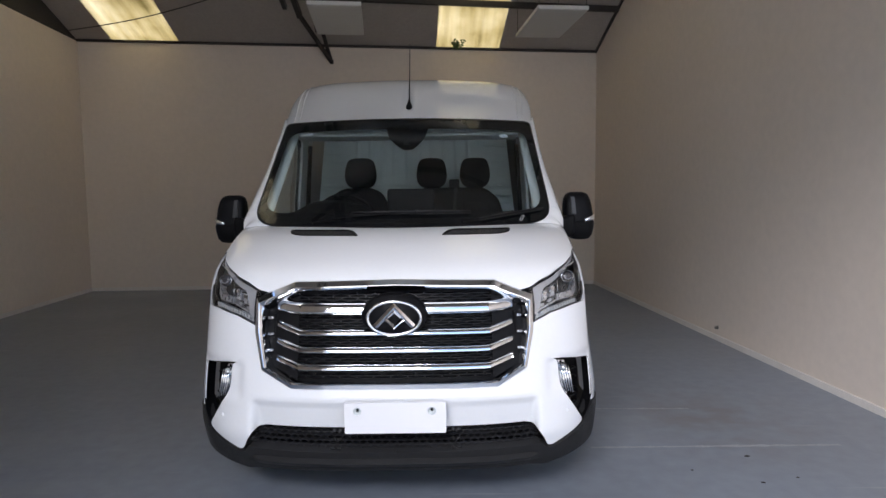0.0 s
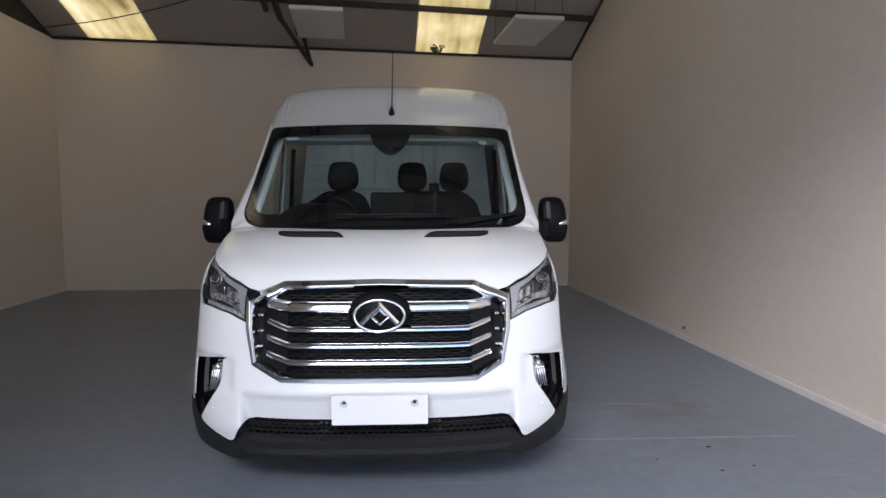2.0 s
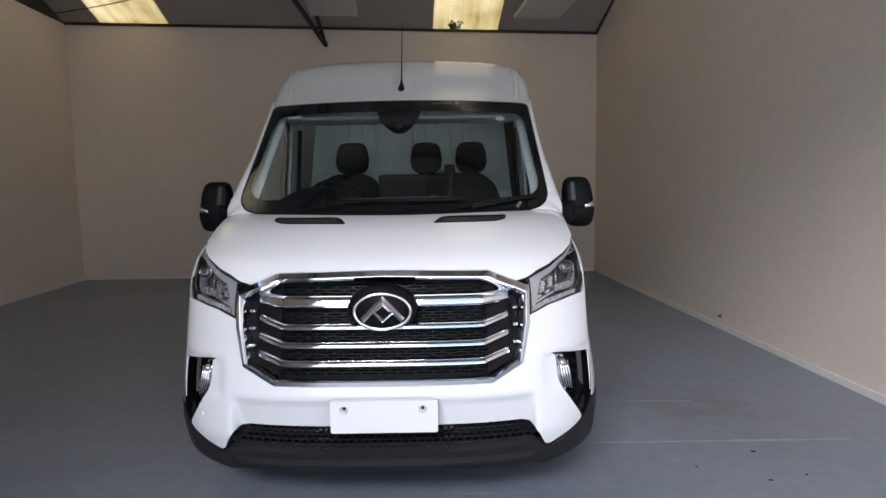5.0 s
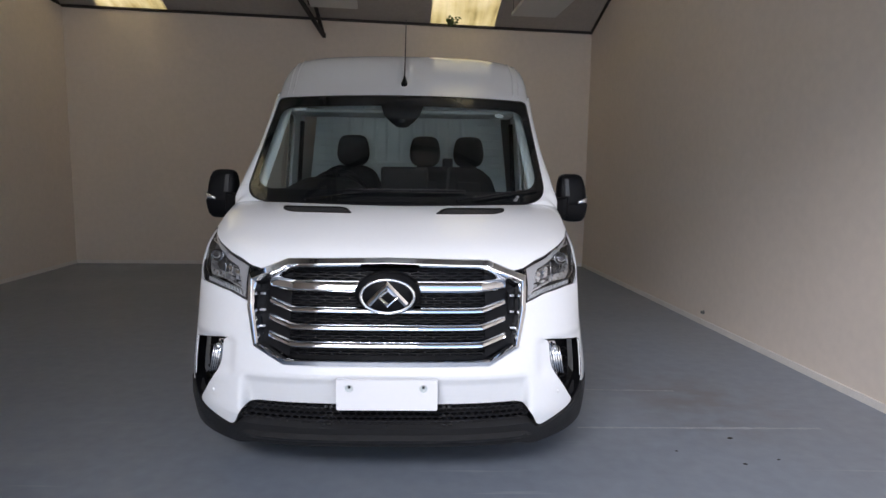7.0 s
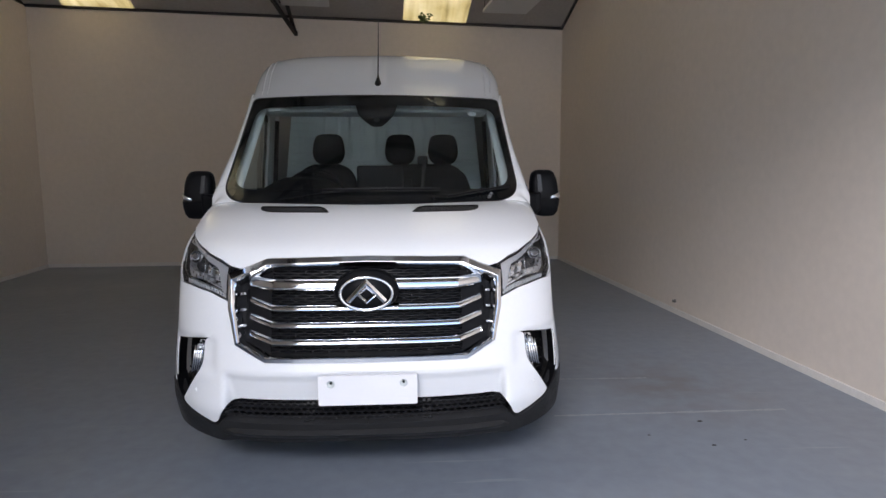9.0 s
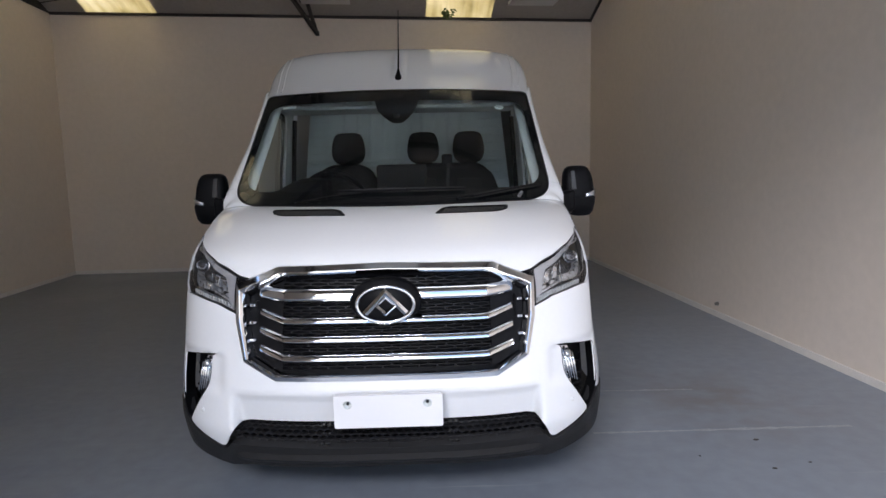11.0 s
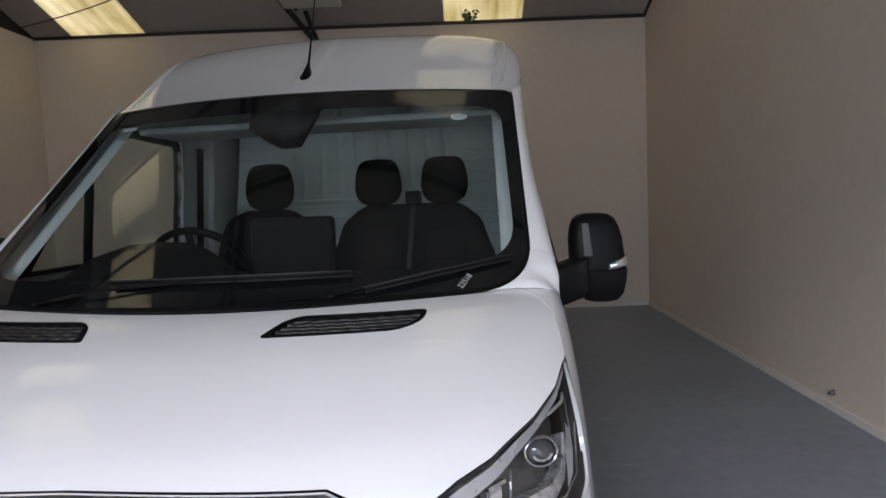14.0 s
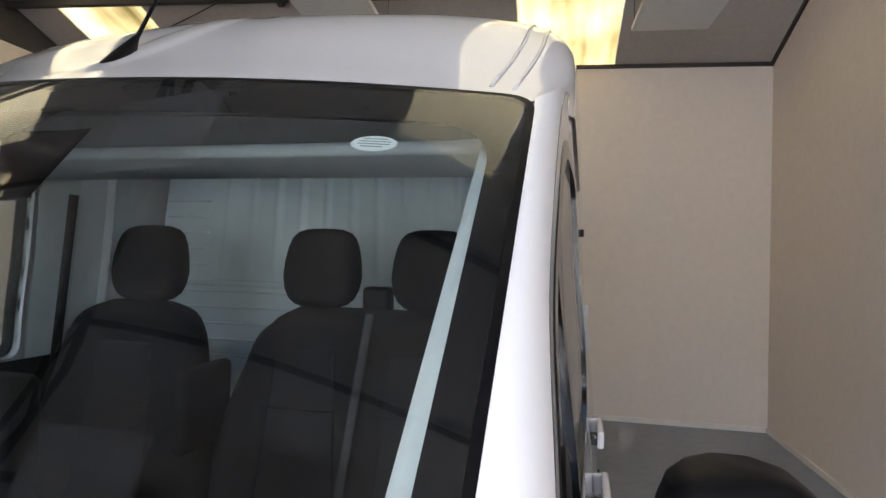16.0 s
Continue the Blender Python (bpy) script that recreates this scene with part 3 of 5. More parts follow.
for flip in (False, True):
    tray, rim, slats = vent_part()
    f = mirror_bm if flip else (lambda b: b)
    vent = part("bonnet_vent", f(tray), BLACK, van, "black plastic bonnet vent with wavy slats")
    part("vent_rim", f(rim), BLACK, vent)
    for sl in slats:
        part("vent_slat", f(sl), SATINBLACK, vent)

# grille
grille = part("grille_backing", sheet(sym(GRILLE_IN), nose, 0.05, 0.0, lift=-0.075), MESHBLACK, van, "black grille with four chrome bars and honeycomb mesh")
FRAME_IN = [(0, 0.684), (0.466, 0.684), (0.580, 0.745), (0.606, 0.898), (0.608, 1.0), (0.568, 1.024), (0.448, 1.070), (0, 1.078)]


def surround(outer, inner, fn, section, step=0.03):
    """A frame between two outlines with as many corners; the section gives share of the width and height off the surface."""
    o, i_ = [], []
    n = len(outer)
    for k in range(n):
        a, b, c, d = Vector(outer[k]), Vector(outer[(k + 1) % n]), Vector(inner[k]), Vector(inner[(k + 1) % n])
        m = max(1, math.ceil((b - a).length / step))
        for j in range(m):
            o.append(a.lerp(b, j / m))
            i_.append(c.lerp(d, j / m))
    rows = []
    for share, h, *more in section:
        row = []
        for a, c in zip(o, i_):
            u, w = a.lerp(c, share)
            e = 1e-3
            nrm = (Vector(fn(u + e, w)) - Vector(fn(u - e, w))).cross(Vector(fn(u, w + e)) - Vector(fn(u, w - e))).normalized()
            high = max(0.0, (a - c).normalized().y) ** 2 if more else 0
            row.append(Vector(fn(u, w)) + (nrm if nrm.y < 0 else -nrm) * (h + high * (more[0] if more else 0)))
        rows.append(row)
    bm = grid(rows, close_v=True)
    bmesh.ops.recalc_face_normals(bm, faces=bm.faces[:])
    return bm


sharpen(part("grille_frame", surround(sym(GRILLE_OUT), sym(FRAME_IN), nose, [(0, -0.02), (0, 0.006), (0.07, 0.013), (0.58, 0.017, 0.008), (0.64, 0.016, 0.008), (0.84, 0.006), (0.90, -0.006), (0.94, -0.06)]), CHROME, grille, "polished chrome grille surround"), 20)


def bar(s0, s1, zf, tall, sink, proud, n=48):
    """A chrome bar along the grille with a rounded, slightly hooked section; zf gives its height along s."""
    rows = []
    for i in range(n + 1):
        s = s0 + (s1 - s0) * i / n
        z, d = zf(s), sink(s)
        base = Vector(nose(s, z))
        h = 1e-3
        out = (Vector(nose(s + h, z)) - Vector(nose(s - h, z))).cross(Vector(nose(s, z + h)) - Vector(nose(s, z - h))).normalized()
        if out.y > 0:
            out = -out
        up = Vector((0, 0, 1))
        if abs(s1 - s0) > 0.3:
            end = 1 - 0.75 * ease((abs(s) - 0.552) / 0.03)
            z, d, proud_s, tall_s = z + 0.10 * tall * (1 - end), d + 0.010 * (1 - end), proud * end, tall * (0.45 + 0.55 * end)
            base = Vector(nose(s, z))
        else:
            proud_s, tall_s = proud, tall
        sec = [(-0.5, -0.035), (-0.5, 0.45 * proud_s), (-0.46, 0.80 * proud_s), (-0.40, 0.95 * proud_s), (-0.32, proud_s), (-0.20, 0.94 * proud_s), (-0.02, 0.80 * proud_s), (0.14, 0.62 * proud_s), (0.26, 0.40 * proud_s), (0.38, 0.10 * proud_s), (0.47, -0.25 * proud_s), (0.5, -0.02), (0.5, -0.035)]
        rows.append([base + up * a * tall_s + out * (b - d) for a, b in sec])
    bm = grid(rows)
    for r in (0, -1):
        bm.verts.ensure_lookup_table()
        m = len(rows[0])
        vs = bm.verts[:m] if r == 0 else bm.verts[m * n:m * n + m]
        bm.faces.new(vs)
    bmesh.ops.recalc_face_normals(bm, faces=bm.faces[:])
    return bm


def rise(s, k=0.32, s0=0.43):
    return max(0.0, abs(s) - s0) * k


def sink(s):
    return 0.012 + max(0.0, abs(s) - 0.43) * 0.30


for z in (0.898, 0.822, 0.746):
    sharpen(part("grille_bar", bar(-0.578, 0.578, lambda s, z=z: z + rise(s), 0.036, sink, 0.020), CHROME, grille, "polished chrome grille bar"), 14)
for sg in (1, -1):
    sharpen(part("grille_bar", bar(sg * 0.135, sg * 0.575, lambda s: 1.004 + rise(s, 0.15), 0.064, sink, 0.028), CHROME, grille, "polished chrome grille bar"), 14)
    for z in (0.935, 0.862, 0.790):
        part("grille_side_clip", bar(sg * 0.574, sg * 0.598, lambda s, z=z: z + 0.026, 0.015, lambda s: 0.024, 0.004, 4), SATIN, grille)
    post = bar(sg * 0.572, sg * 0.578, lambda s: 0.87, 0.24, lambda s: 0.05, 0.004, 2)
    part("grille_post", post, BLACK, grille)


def honeycomb(s0, s1, q0, q1, w, h, lift, fn=nose, keep=None):
    """Stretched hexagon cells as raised thin rims, joined."""
    bm = bmesh.new()
    rows = int((q1 - q0) / (h * 0.75))
    for j in range(rows + 1):
        for i in range(int((s1 - s0) / w) + 1):
            cs, cq = s0 + (i + 0.5 * (j % 2)) * w, q0 + j * h * 0.75
            if cs > s1 or (keep and not inside(keep, cs, cq)):
                continue
            pts = [(0.5, 0.25), (0.5, -0.25), (0, -0.5), (-0.5, -0.25), (-0.5, 0.25), (0, 0.5)]
            o, i_, d = [], [], []
            for a, b in pts:
                po = Vector(fn(cs + a * w * 0.99, cq + b * h * 0.99))
                pi = Vector(fn(cs + a * w * 0.90, cq + b * h * 0.76))
                o.append(bm.verts.new(po + Vector((0, -lift, 0))))
                i_.append(bm.verts.new(pi + Vector((0, -lift, 0))))
                d.append(bm.verts.new(pi + Vector((0, -lift + 0.02, 0))))
            for k in range(6):
                m = (k + 1) % 6
                bm.faces.new((o[k], o[m], i_[m], i_[k]))
                bm.faces.new((i_[k], i_[m], d[m], d[k]))
    bmesh.ops.recalc_face_normals(bm, faces=bm.faces[:])
    return bm


full_in = sym(GRILLE_IN)
for sg in (1, -1):
    side_in = [(sg * s, q) for s, q in ((0.455, 0.685), (0.58, 0.745), (0.606, 0.898), (0.606, 1.0), (0.568, 1.024), (0.455, 1.068))]
    part("grille_side_panel", sheet(side_in, nose, 0.04, 0.0, lift=-0.045), MESHBLACK, grille)
part("grille_mesh", honeycomb(-0.452, 0.452, 0.69, 1.07, 0.078, 0.0165, -0.056, keep=full_in), GRILLEMESH, grille, "black plastic honeycomb mesh", smooth=False)

# emblem: an oval with plain shapes
emblem_back = bmesh.new()
rows = []
for r, d in ((1.0, 0.05), (1.0, 0.006), (0.94, -0.010), (0.0, -0.014)):
    rows.append([(0.150 * r * math.cos(a), 0.0 + d - 0.006, 0.972 + (0.106 if math.sin(a) > 0 else 0.092) * r * math.sin(a)) for a in [2 * math.pi * k / 40 for k in range(40)]])
emblem = part("emblem", grid(rows, close_v=True, bm=emblem_back), BLACK, grille, "oval chrome emblem on a black boss")
ring = []
for k in range(48):
    a = 2 * math.pi * k / 48
    ring.append([(0.0 + (0.119 + 0.0085 * math.cos(b)) * math.cos(a), -0.024 - 0.010 * math.sin(b), 0.968 + (0.0755 + 0.0085 * math.cos(b)) * math.sin(a)) for b in [2 * math.pi * j / 8 for j in range(8)]])
part("emblem_ring", grid(ring, close_u=True, close_v=True), CHROME, emblem)


def ridge(points, width, height, y, closed=False):
    """A stroke with a raised middle edge along points of the upright plane."""
    pts = [Vector(p) for p in points]
    n = len(pts)
    rows = []
    for i, p in enumerate(pts):
        a = pts[i - 1] if closed or i else p
        c = pts[(i + 1) % n] if closed or i < n - 1 else p
        d0, d1 = (p - a), (c - p)
        d0 = d0.normalized() if d0.length else d1.normalized()
        d1 = d1.normalized() if d1.length else d0
        m = (Vector((-d0.y, d0.x)) + Vector((-d1.y, d1.x))).normalized()
        m /= max(0.35, m.dot(Vector((-d1.y, d1.x))))
        rows.append([(p.x + m.x * width * k, y - h, p.y + m.y * width * k) for k, h in ((-0.5, -0.004), (-0.5, 0.4 * height), (0, height), (0.5, 0.4 * height), (0.5, -0.004))])
    bm = grid(rows, close_u=closed)
    bmesh.ops.recalc_face_normals(bm, faces=bm.faces[:])
    return bm


part("emblem_shape", ridge([(-0.086, 0.929), (0.0, 1.019), (0.086, 0.929)], 0.024, 0.012, -0.020), CHROME, emblem, smooth=False)
part("emblem_shape", ridge([(0.0, 0.927), (0.041, 0.964), (0.0, 1.000), (-0.041, 0.964)], 0.0155, 0.011, -0.020, True), CHROME, emblem, smooth=False)

# number plate blank with two fixing holes
PLATE = rounded([(-0.221, 0.465), (0.229, 0.465), (0.229, 0.606), (-0.221, 0.606)], 0.008)
holes = [[(cx + 0.018 * math.cos(a), 0.567 + 0.018 * math.sin(a)) for a in [2 * math.pi * k / 16 for k in range(16)]] for cx in (-0.164, 0.166)]
plate = part("number_plate", sheet(PLATE, lambda u, v: (u, -0.098 - 0.05 * (v - 0.455), v), 0.03, 0.022, holes=holes, centre=(0, 2, 0.5)), material("plate_white", (0.80, 0.80, 0.82), 0.35, vary=0.01), van, "blank white number plate with two fixing holes")
for cx in (-0.164, 0.166):
    bm = bmesh.new()
    grid([[(cx + r * math.cos(a), -0.098 - 0.05 * 0.1 + d, 0.567 + r * math.sin(a)) for a in [2 * math.pi * k / 16 for k in range(16)]] for r, d in ((0.018, 0.002), (0.014, 0.014), (0.0005, 0.015))], close_v=True, bm=bm)
    part("plate_recess", bm, TRIMGREY, plate)
    part("plate_screw", tube([(cx, -0.094, 0.569), (cx, -0.086, 0.569)], 0.0065, 8), GLOSSBLACK, plate)

# black lower bumper with lip and honeycomb intake
low = rounded([(0, 0.262), (0.62, 0.256), (0.709, 0.236), (0.93, 0.268), (1.04, 0.278), (1.27, 0.29), (1.27, 0.474), (1.076, 0.486), (1.060, 0.490), (0.990, 0.452), (0.952, 0.426), (0.90, 0.396),
       (0.742, 0.334), (0.706, 0.340), (0.680, 0.372), (0.655, 0.372), (0.0, 0.366)], 0.006)
part("lower_bumper", sheet(sym(low), nose, 0.03, 0.05, lift=0.006), BUMPER, van, "textured black plastic lower bumper")
lip_rows = []
for i in range(81):
    s = -0.69 + 1.38 * i / 80
    b = Vector(nose(s, 0.31))
    k = ease((0.695 - abs(s)) / 0.09)
    lip_rows.append([b + Vector((0, 0.03, 0.052)), b + Vector((0, -0.004 - 0.012 * k, 0.020)), b + Vector((0, -0.004 - 0.032 * k, 0.003)), b + Vector((0, -0.002 - 0.010 * k, -0.020)), b + Vector((0, 0.05, -0.050))])
sharpen(part("bumper_lip", grid(lip_rows), BUMPER, van, "black bumper lip"), 22)
under = sheet(sym([(0, 0.20), (0.62, 0.20), (0.90, 0.22), (1.20, 0.24), (1.20, 0.30), (0, 0.30)]), nose, 0.05, 0.0, lift=-0.05)
part("undertray", under, RUBBER, van)
intake = [(0, 0.362), (0.67, 0.362), (0.70, 0.40), (0.66, 0.455), (0.60, 0.47), (0, 0.47)]
intake_back = part("lower_intake", sheet(sym(intake), nose, 0.05, 0.0, lift=-0.07), MESHBLACK, van, "black honeycomb lower intake")
part("intake_mesh", honeycomb(-0.66, 0.66, 0.370, 0.468, 0.034, 0.0165, -0.026, keep=sym([(0, 0.365), (0.665, 0.365), (0.68, 0.41), (0.64, 0.462), (0, 0.466)])), INTAKE, intake_back, smooth=False)
for sg in (1, -1):
    for k, s in enumerate((0.262, 0.288)):
        for j in range(3):
            part("intake_fin", bar(sg * (s - 0.010), sg * (s + 0.010), lambda q, j=j: 0.390 + 0.024 * j, 0.012, lambda q: 0.014, 0.008, 2), SATINBLACK, intake_back)

# fog lamp recess, lamp and vertical louvre
FOG = [(0.775, 0.735), (0.745, 0.748), (1.023, 0.712), (1.041, 0.690), (1.060, 0.520), (0.99, 0.46), (0.946, 0.436), (0.802, 0.603), (0.784, 0.640)]
for sg in (1, -1):
    f = (lambda b: b) if sg > 0 else mirror_bm
    fog = part("fog_lamp", f(sheet(FOG, nose, 0.03, 0.0, lift=-0.07)), MESHBLACK, van, "fog lamp with chrome ribs in a black recess")
    walls = bmesh.new()
    d = dense(FOG, 0.03)
    grid([[Vector(nose(*p)) + Vector((0, 0.0, 0)) for p in d], [Vector(nose(*p)) + Vector((-0.02, 0.085, 0)) for p in d]], close_v=True, bm=walls)
    part("fog_recess", f(walls), BLACK, fog)
    lens = [(0.785, 0.735), (0.850, 0.726), (0.858, 0.560), (0.830, 0.590), (0.795, 0.635)]
    part("fog_lens", f(sheet(rounded(lens, .012), nose, 0.02, 0.03, lift=-0.030)), LENS, fog, "clear fog lamp lens over chrome")
    for k in range(4):
        s = 0.802 + 0.016 * k
        rib = tube([Vector(nose(s - 0.004, 0.725 - 0.01 * k)) + Vector((0, 0.022, 0)), Vector(nose(s + 0.010, 0.64)) + Vector((0, 0.020, 0)), Vector(nose(s + 0.022, 0.585 - 0.006 * k)) + Vector((0, 0.03, 0))], 0.0055, 6)
        part("fog_rib", f(rib), CHROME, fog)
    bowl = bmesh.new()
    bmesh.ops.create_uvsphere(bowl, u_segments=16, v_segments=10, radius=0.017, matrix=Matrix.Translation(Vector(nose(0.815, 0.690)) + Vector((0, 0.02, 0))))
    part("fog_bulb", f(bowl), LENSGREY, fog)
    for k in range(5):
        fin = bar(0.905, 0.985, lambda s, k=k: 0.50 + 0.042 * k, 0.012, lambda s: 0.055, 0.008, 4)
        part("fog_louvre", f(fin), BLACK, fog)
    dot = bmesh.new()
    bmesh.ops.create_uvsphere(dot, u_segments=12, v_segments=8, radius=0.009, matrix=Matrix.Translation(Vector(nose(0.83, 0.50))) @ Matrix.Diagonal((1, 0.5, 1, 1)))
    part("parking_sensor", f(dot), PAINT, van)

# headlamps
for sg in (1, -1):
    f = (lambda b: b) if sg > 0 else mirror_bm
    lamp = part("headlamp", f(sheet(LAMP, nose, 0.03, 0.0, lift=-0.07)), LAMPDARK, van, "headlamp with chrome bezel, projector lenses and daytime running strip")
    rim = bmesh.new()
    d = dense(LAMP, 0.03)
    grid([[Vector(nose(*p)) for p in d], [Vector(nose(*p)) + Vector((-0.02, 0.075, -0.004)) for p in d]], close_v=True, bm=rim)
    part("headlamp_side", f(rim), LAMPDARK, lamp)
    part("headlamp_cover", f(sheet(LAMP, nose, 0.03, 0.0, lift=0.003)), CLEAR, lamp, "clear curved lamp cover")
    trim = [(0.657, 1.072), (0.705, 1.089), (0.775, 1.106), (0.882, 1.146), (0.962, 1.191), (1.010, 1.240), (1.030, 1.252), (1.020, 1.230), (0.968, 1.176), (0.89, 1.133), (0.79, 1.094), (0.722, 1.072), (0.704, 1.040), (0.690, 0.972), (0.668, 0.955), (0.660, 0.958)]
    part("headlamp_trim", f(sheet(trim, nose, 0.02, 0.03, lift=-0.010)), SILVER, lamp, "satin silver upper bezel")
    gap = [(0.632, 0.925), (0.655, 0.922), (0.659, 1.00), (0.655, 1.074), (0.632, 1.066)]
    part("headlamp_gap", f(sheet(gap, nose, 0.03, 0.03, lift=0.001)), MESHBLACK, lamp)
    corner = [(0.955, 0.986), (0.985, 0.990), (1.030, 1.032), (1.036, 1.075), (1.020, 1.050), (0.985, 1.012)]
    part("headlamp_corner", f(sheet(corner, nose, 0.02, 0.02, lift=-0.006)), MESHBLACK, lamp)
    drl = [(0.668, 0.934), (0.747, 0.962), (0.883, 0.985), (0.955, 0.992), (0.950, 1.006), (0.880, 1.003), (0.745, 0.982), (0.670, 0.957)]
    part("running_light", f(sheet(drl, nose, 0.02, 0.02, lift=-0.022)), LENSGREY, lamp)
    for k in range(15):
        s = 0.678 + 0.0185 * k
        q = float(np.interp(s, [0.672, 0.747, 0.883, 0.98], [0.947, 0.973, 0.994, 1.0]))
        cell = [(s - 0.0062, q - 0.010), (s + 0.0062, q - 0.0065), (s + 0.0062, q + 0.0105), (s - 0.0062, q + 0.007)]
        part("running_light_cell", f(sheet(rounded(cell, .002), nose, 0.02, 0.010, lift=-0.014)), DRL, lamp)
    ledge = [(0.704, 0.974), (0.750, 0.990), (0.806, 1.008), (0.806, 1.016), (0.750, 0.999), (0.704, 0.983)]
    part("lamp_ledge", f(sheet(ledge, nose, 0.02, 0.02, lift=-0.030)), LENSGREY, lamp)
    for s, q in ((0.732, 1.038), (0.783, 1.056)):
        cube = sheet(rounded([(s - 0.017, q - 0.026), (s + 0.014, q - 0.020), (s + 0.018, q + 0.026), (s - 0.015, q + 0.020)], .005), nose, 0.015, 0.03, lift=-0.028)
        unit = part("lamp_module", f(cube), LENSGREY, lamp, "square clear crystal lamp module")
        part("module_lens", f(sheet(rounded([(s - 0.012, q + 0.000), (s + 0.012, q + 0.005), (s + 0.013, q + 0.020), (s - 0.011, q + 0.015)], .004), nose, 0.015, 0.010, lift=-0.020)), CHROME, unit)
        part("module_shade", f(sheet([(s - 0.018, q + 0.021), (s + 0.020, q + 0.027), (s + 0.020, q + 0.032), (s - 0.018, q + 0.026)], nose, 0.02, 0.02, lift=-0.012)), SATIN, unit)
        foot = [(s - 0.010 + 0.014 * math.cos(a) - 0.004, q - 0.040 + 0.007 * math.sin(a) + 0.004 * math.cos(a)) for a in [2 * math.pi * k / 12 for k in range(12)]]
        part("lamp_foot", f(sheet(foot, nose, 0.015, 0.012, lift=-0.030)), LENSGREY, unit)
    c = Vector(nose(0.897, 1.097)) + Vector((-0.010, 0.026, 0))
    n = Vector((0.30, -0.93, 0.20)).normalized()
    frame_m = Matrix.Translation(c) @ n.to_track_quat("Z", "Y").to_matrix().to_4x4()
    bowl = bmesh.new()
    grid([[frame_m @ Vector((r * math.cos(a), 0.82 * r * math.sin(a), h)) for a in [2 * math.pi * k / 24 for k in range(24)]] for r, h in ((0.038, -0.004), (0.035, 0.010), (0.031, 0.008), (0.028, -0.012))], close_v=True, bm=bowl)
    proj = part("projector_bezel", f(bowl), SATIN, lamp)
    ball = bmesh.new()
    bmesh.ops.create_uvsphere(ball, u_segments=24, v_segments=14, radius=0.028, matrix=frame_m @ Matrix.Diagonal((1, 0.82, 0.55, 1)))
    part("projector_lens", f(ball), LENSDARK, proj, "round glass projector lens")
    part("projector_mark", f(tube([frame_m @ Vector((0.020 * math.cos(a), 0.016 * math.sin(a), 0.0125)) for a in [math.pi * (1.1 + 0.8 * k / 8) for k in range(9)]], 0.0025, 6)), LENSGREY, proj)
    for s, q in ((0.712, 1.012), (0.758, 1.032), (0.806, 1.046)):
        part("lamp_divider", f(tube([Vector(nose(s, q)) + Vector((-0.004, 0.024, 0)), Vector(nose(s + 0.006, q + 0.045)) + Vector((-0.004, 0.022, 0))], 0.0028, 6)), CHROME, lamp)
    brow = [(0.818, 1.010), (0.870, 1.014), (0.950, 1.016), (0.992, 1.042), (1.010, 1.110), (0.998, 1.112), (0.978, 1.062), (0.940, 1.046), (0.870, 1.044), (0.818, 1.040)]
    part("lamp_reflector", f(sheet(rounded(brow, .006), nose, 0.015, 0.03, lift=-0.034)), LENSGREY, lamp, "bright curved lamp reflector")
    part("reflector_rim", f(tube([Vector(nose(s, q)) + Vector((-0.006, 0.026, 0)) for s, q in ((0.812, 1.046), (0.815, 1.008), (0.870, 1.010), (0.952, 1.012), (0.998, 1.040), (1.014, 1.11))], 0.0028, 6)), CHROME, lamp)
    part("lamp_brow", f(tube([Vector(nose(s, q)) + Vector((-0.006, 0.026, 0)) for s, q in ((0.905, 1.135), (0.945, 1.142), (0.985, 1.150), (0.992, 1.165))], 0.004, 6)), LENSGREY, lamp)

# windscreen
OUT = rounded([(-0.862, 0.014), (0.862, 0.014), (0.848, 1.0), (-0.848, 1.0)], [0.17, 0.17, 0.05, 0.05], 8)
IN = rounded([(-0.828, 0.105), (0.828, 0.105), (0.805, 0.895), (-0.805, 0.895)], [0.16, 0.16, 0.11, 0.11], 8)
windscreen = part("windscreen", sheet(OUT, screen, 0.05, 0.0, lift=0.004), GLASS, van, "tinted windscreen with black border")
windscreen.visible_shadow = False
part("windscreen_border", sheet(OUT, screen, 0.04, 0.0, holes=[IN]), FRIT, windscreen, "black printed glass border")
seal = sheet(rounded([(-0.873, 0.002), (0.873, 0.002), (0.859, 1.012), (-0.859, 1.012)], [0.175, 0.175, 0.055, 0.055], 8), screen, 0.05, 0.03, holes=[OUT], lift=0.003)
part("windscreen_seal", seal, MESHBLACK, windscreen)
hrows = []
for y, z, hx in ((1.372, 1.975, 0.145), (1.262, 1.888, 0.115), (1.312, 1.848, 0.072), (1.345, 1.824, 0.036), (1.40, 1.830, 0.034), (1.46, 1.96, 0.10)):
    hrows.append([(hx * k, y + 0.012 * abs(k) ** 3, z + 0.006 * abs(k) ** 3) for k in (-1, -0.9, -0.6, 0, 0.6, 0.9, 1)])
housing = grid(hrows)
bmesh.ops.recalc_face_normals(housing, faces=housing.faces[:])
part("sensor_housing", housing, BLACK, windscreen, "black sensor housing behind the glass")
part("sensor_eye", tube([(0, 1.30, 1.880), (0, 1.285, 1.868)], 0.022, 16), LAMPDARK, windscreen)
oval = [(0.648 + 0.031 * math.cos(a), 0.832 + 0.021 * math.sin(a)) for a in [2 * math.pi * k / 24 for k in range(24)]]
sticker = part("sticker", sheet(oval, screen, 0.02, 0.0, lift=-0.004), PAPER, windscreen, "small oval white sticker")
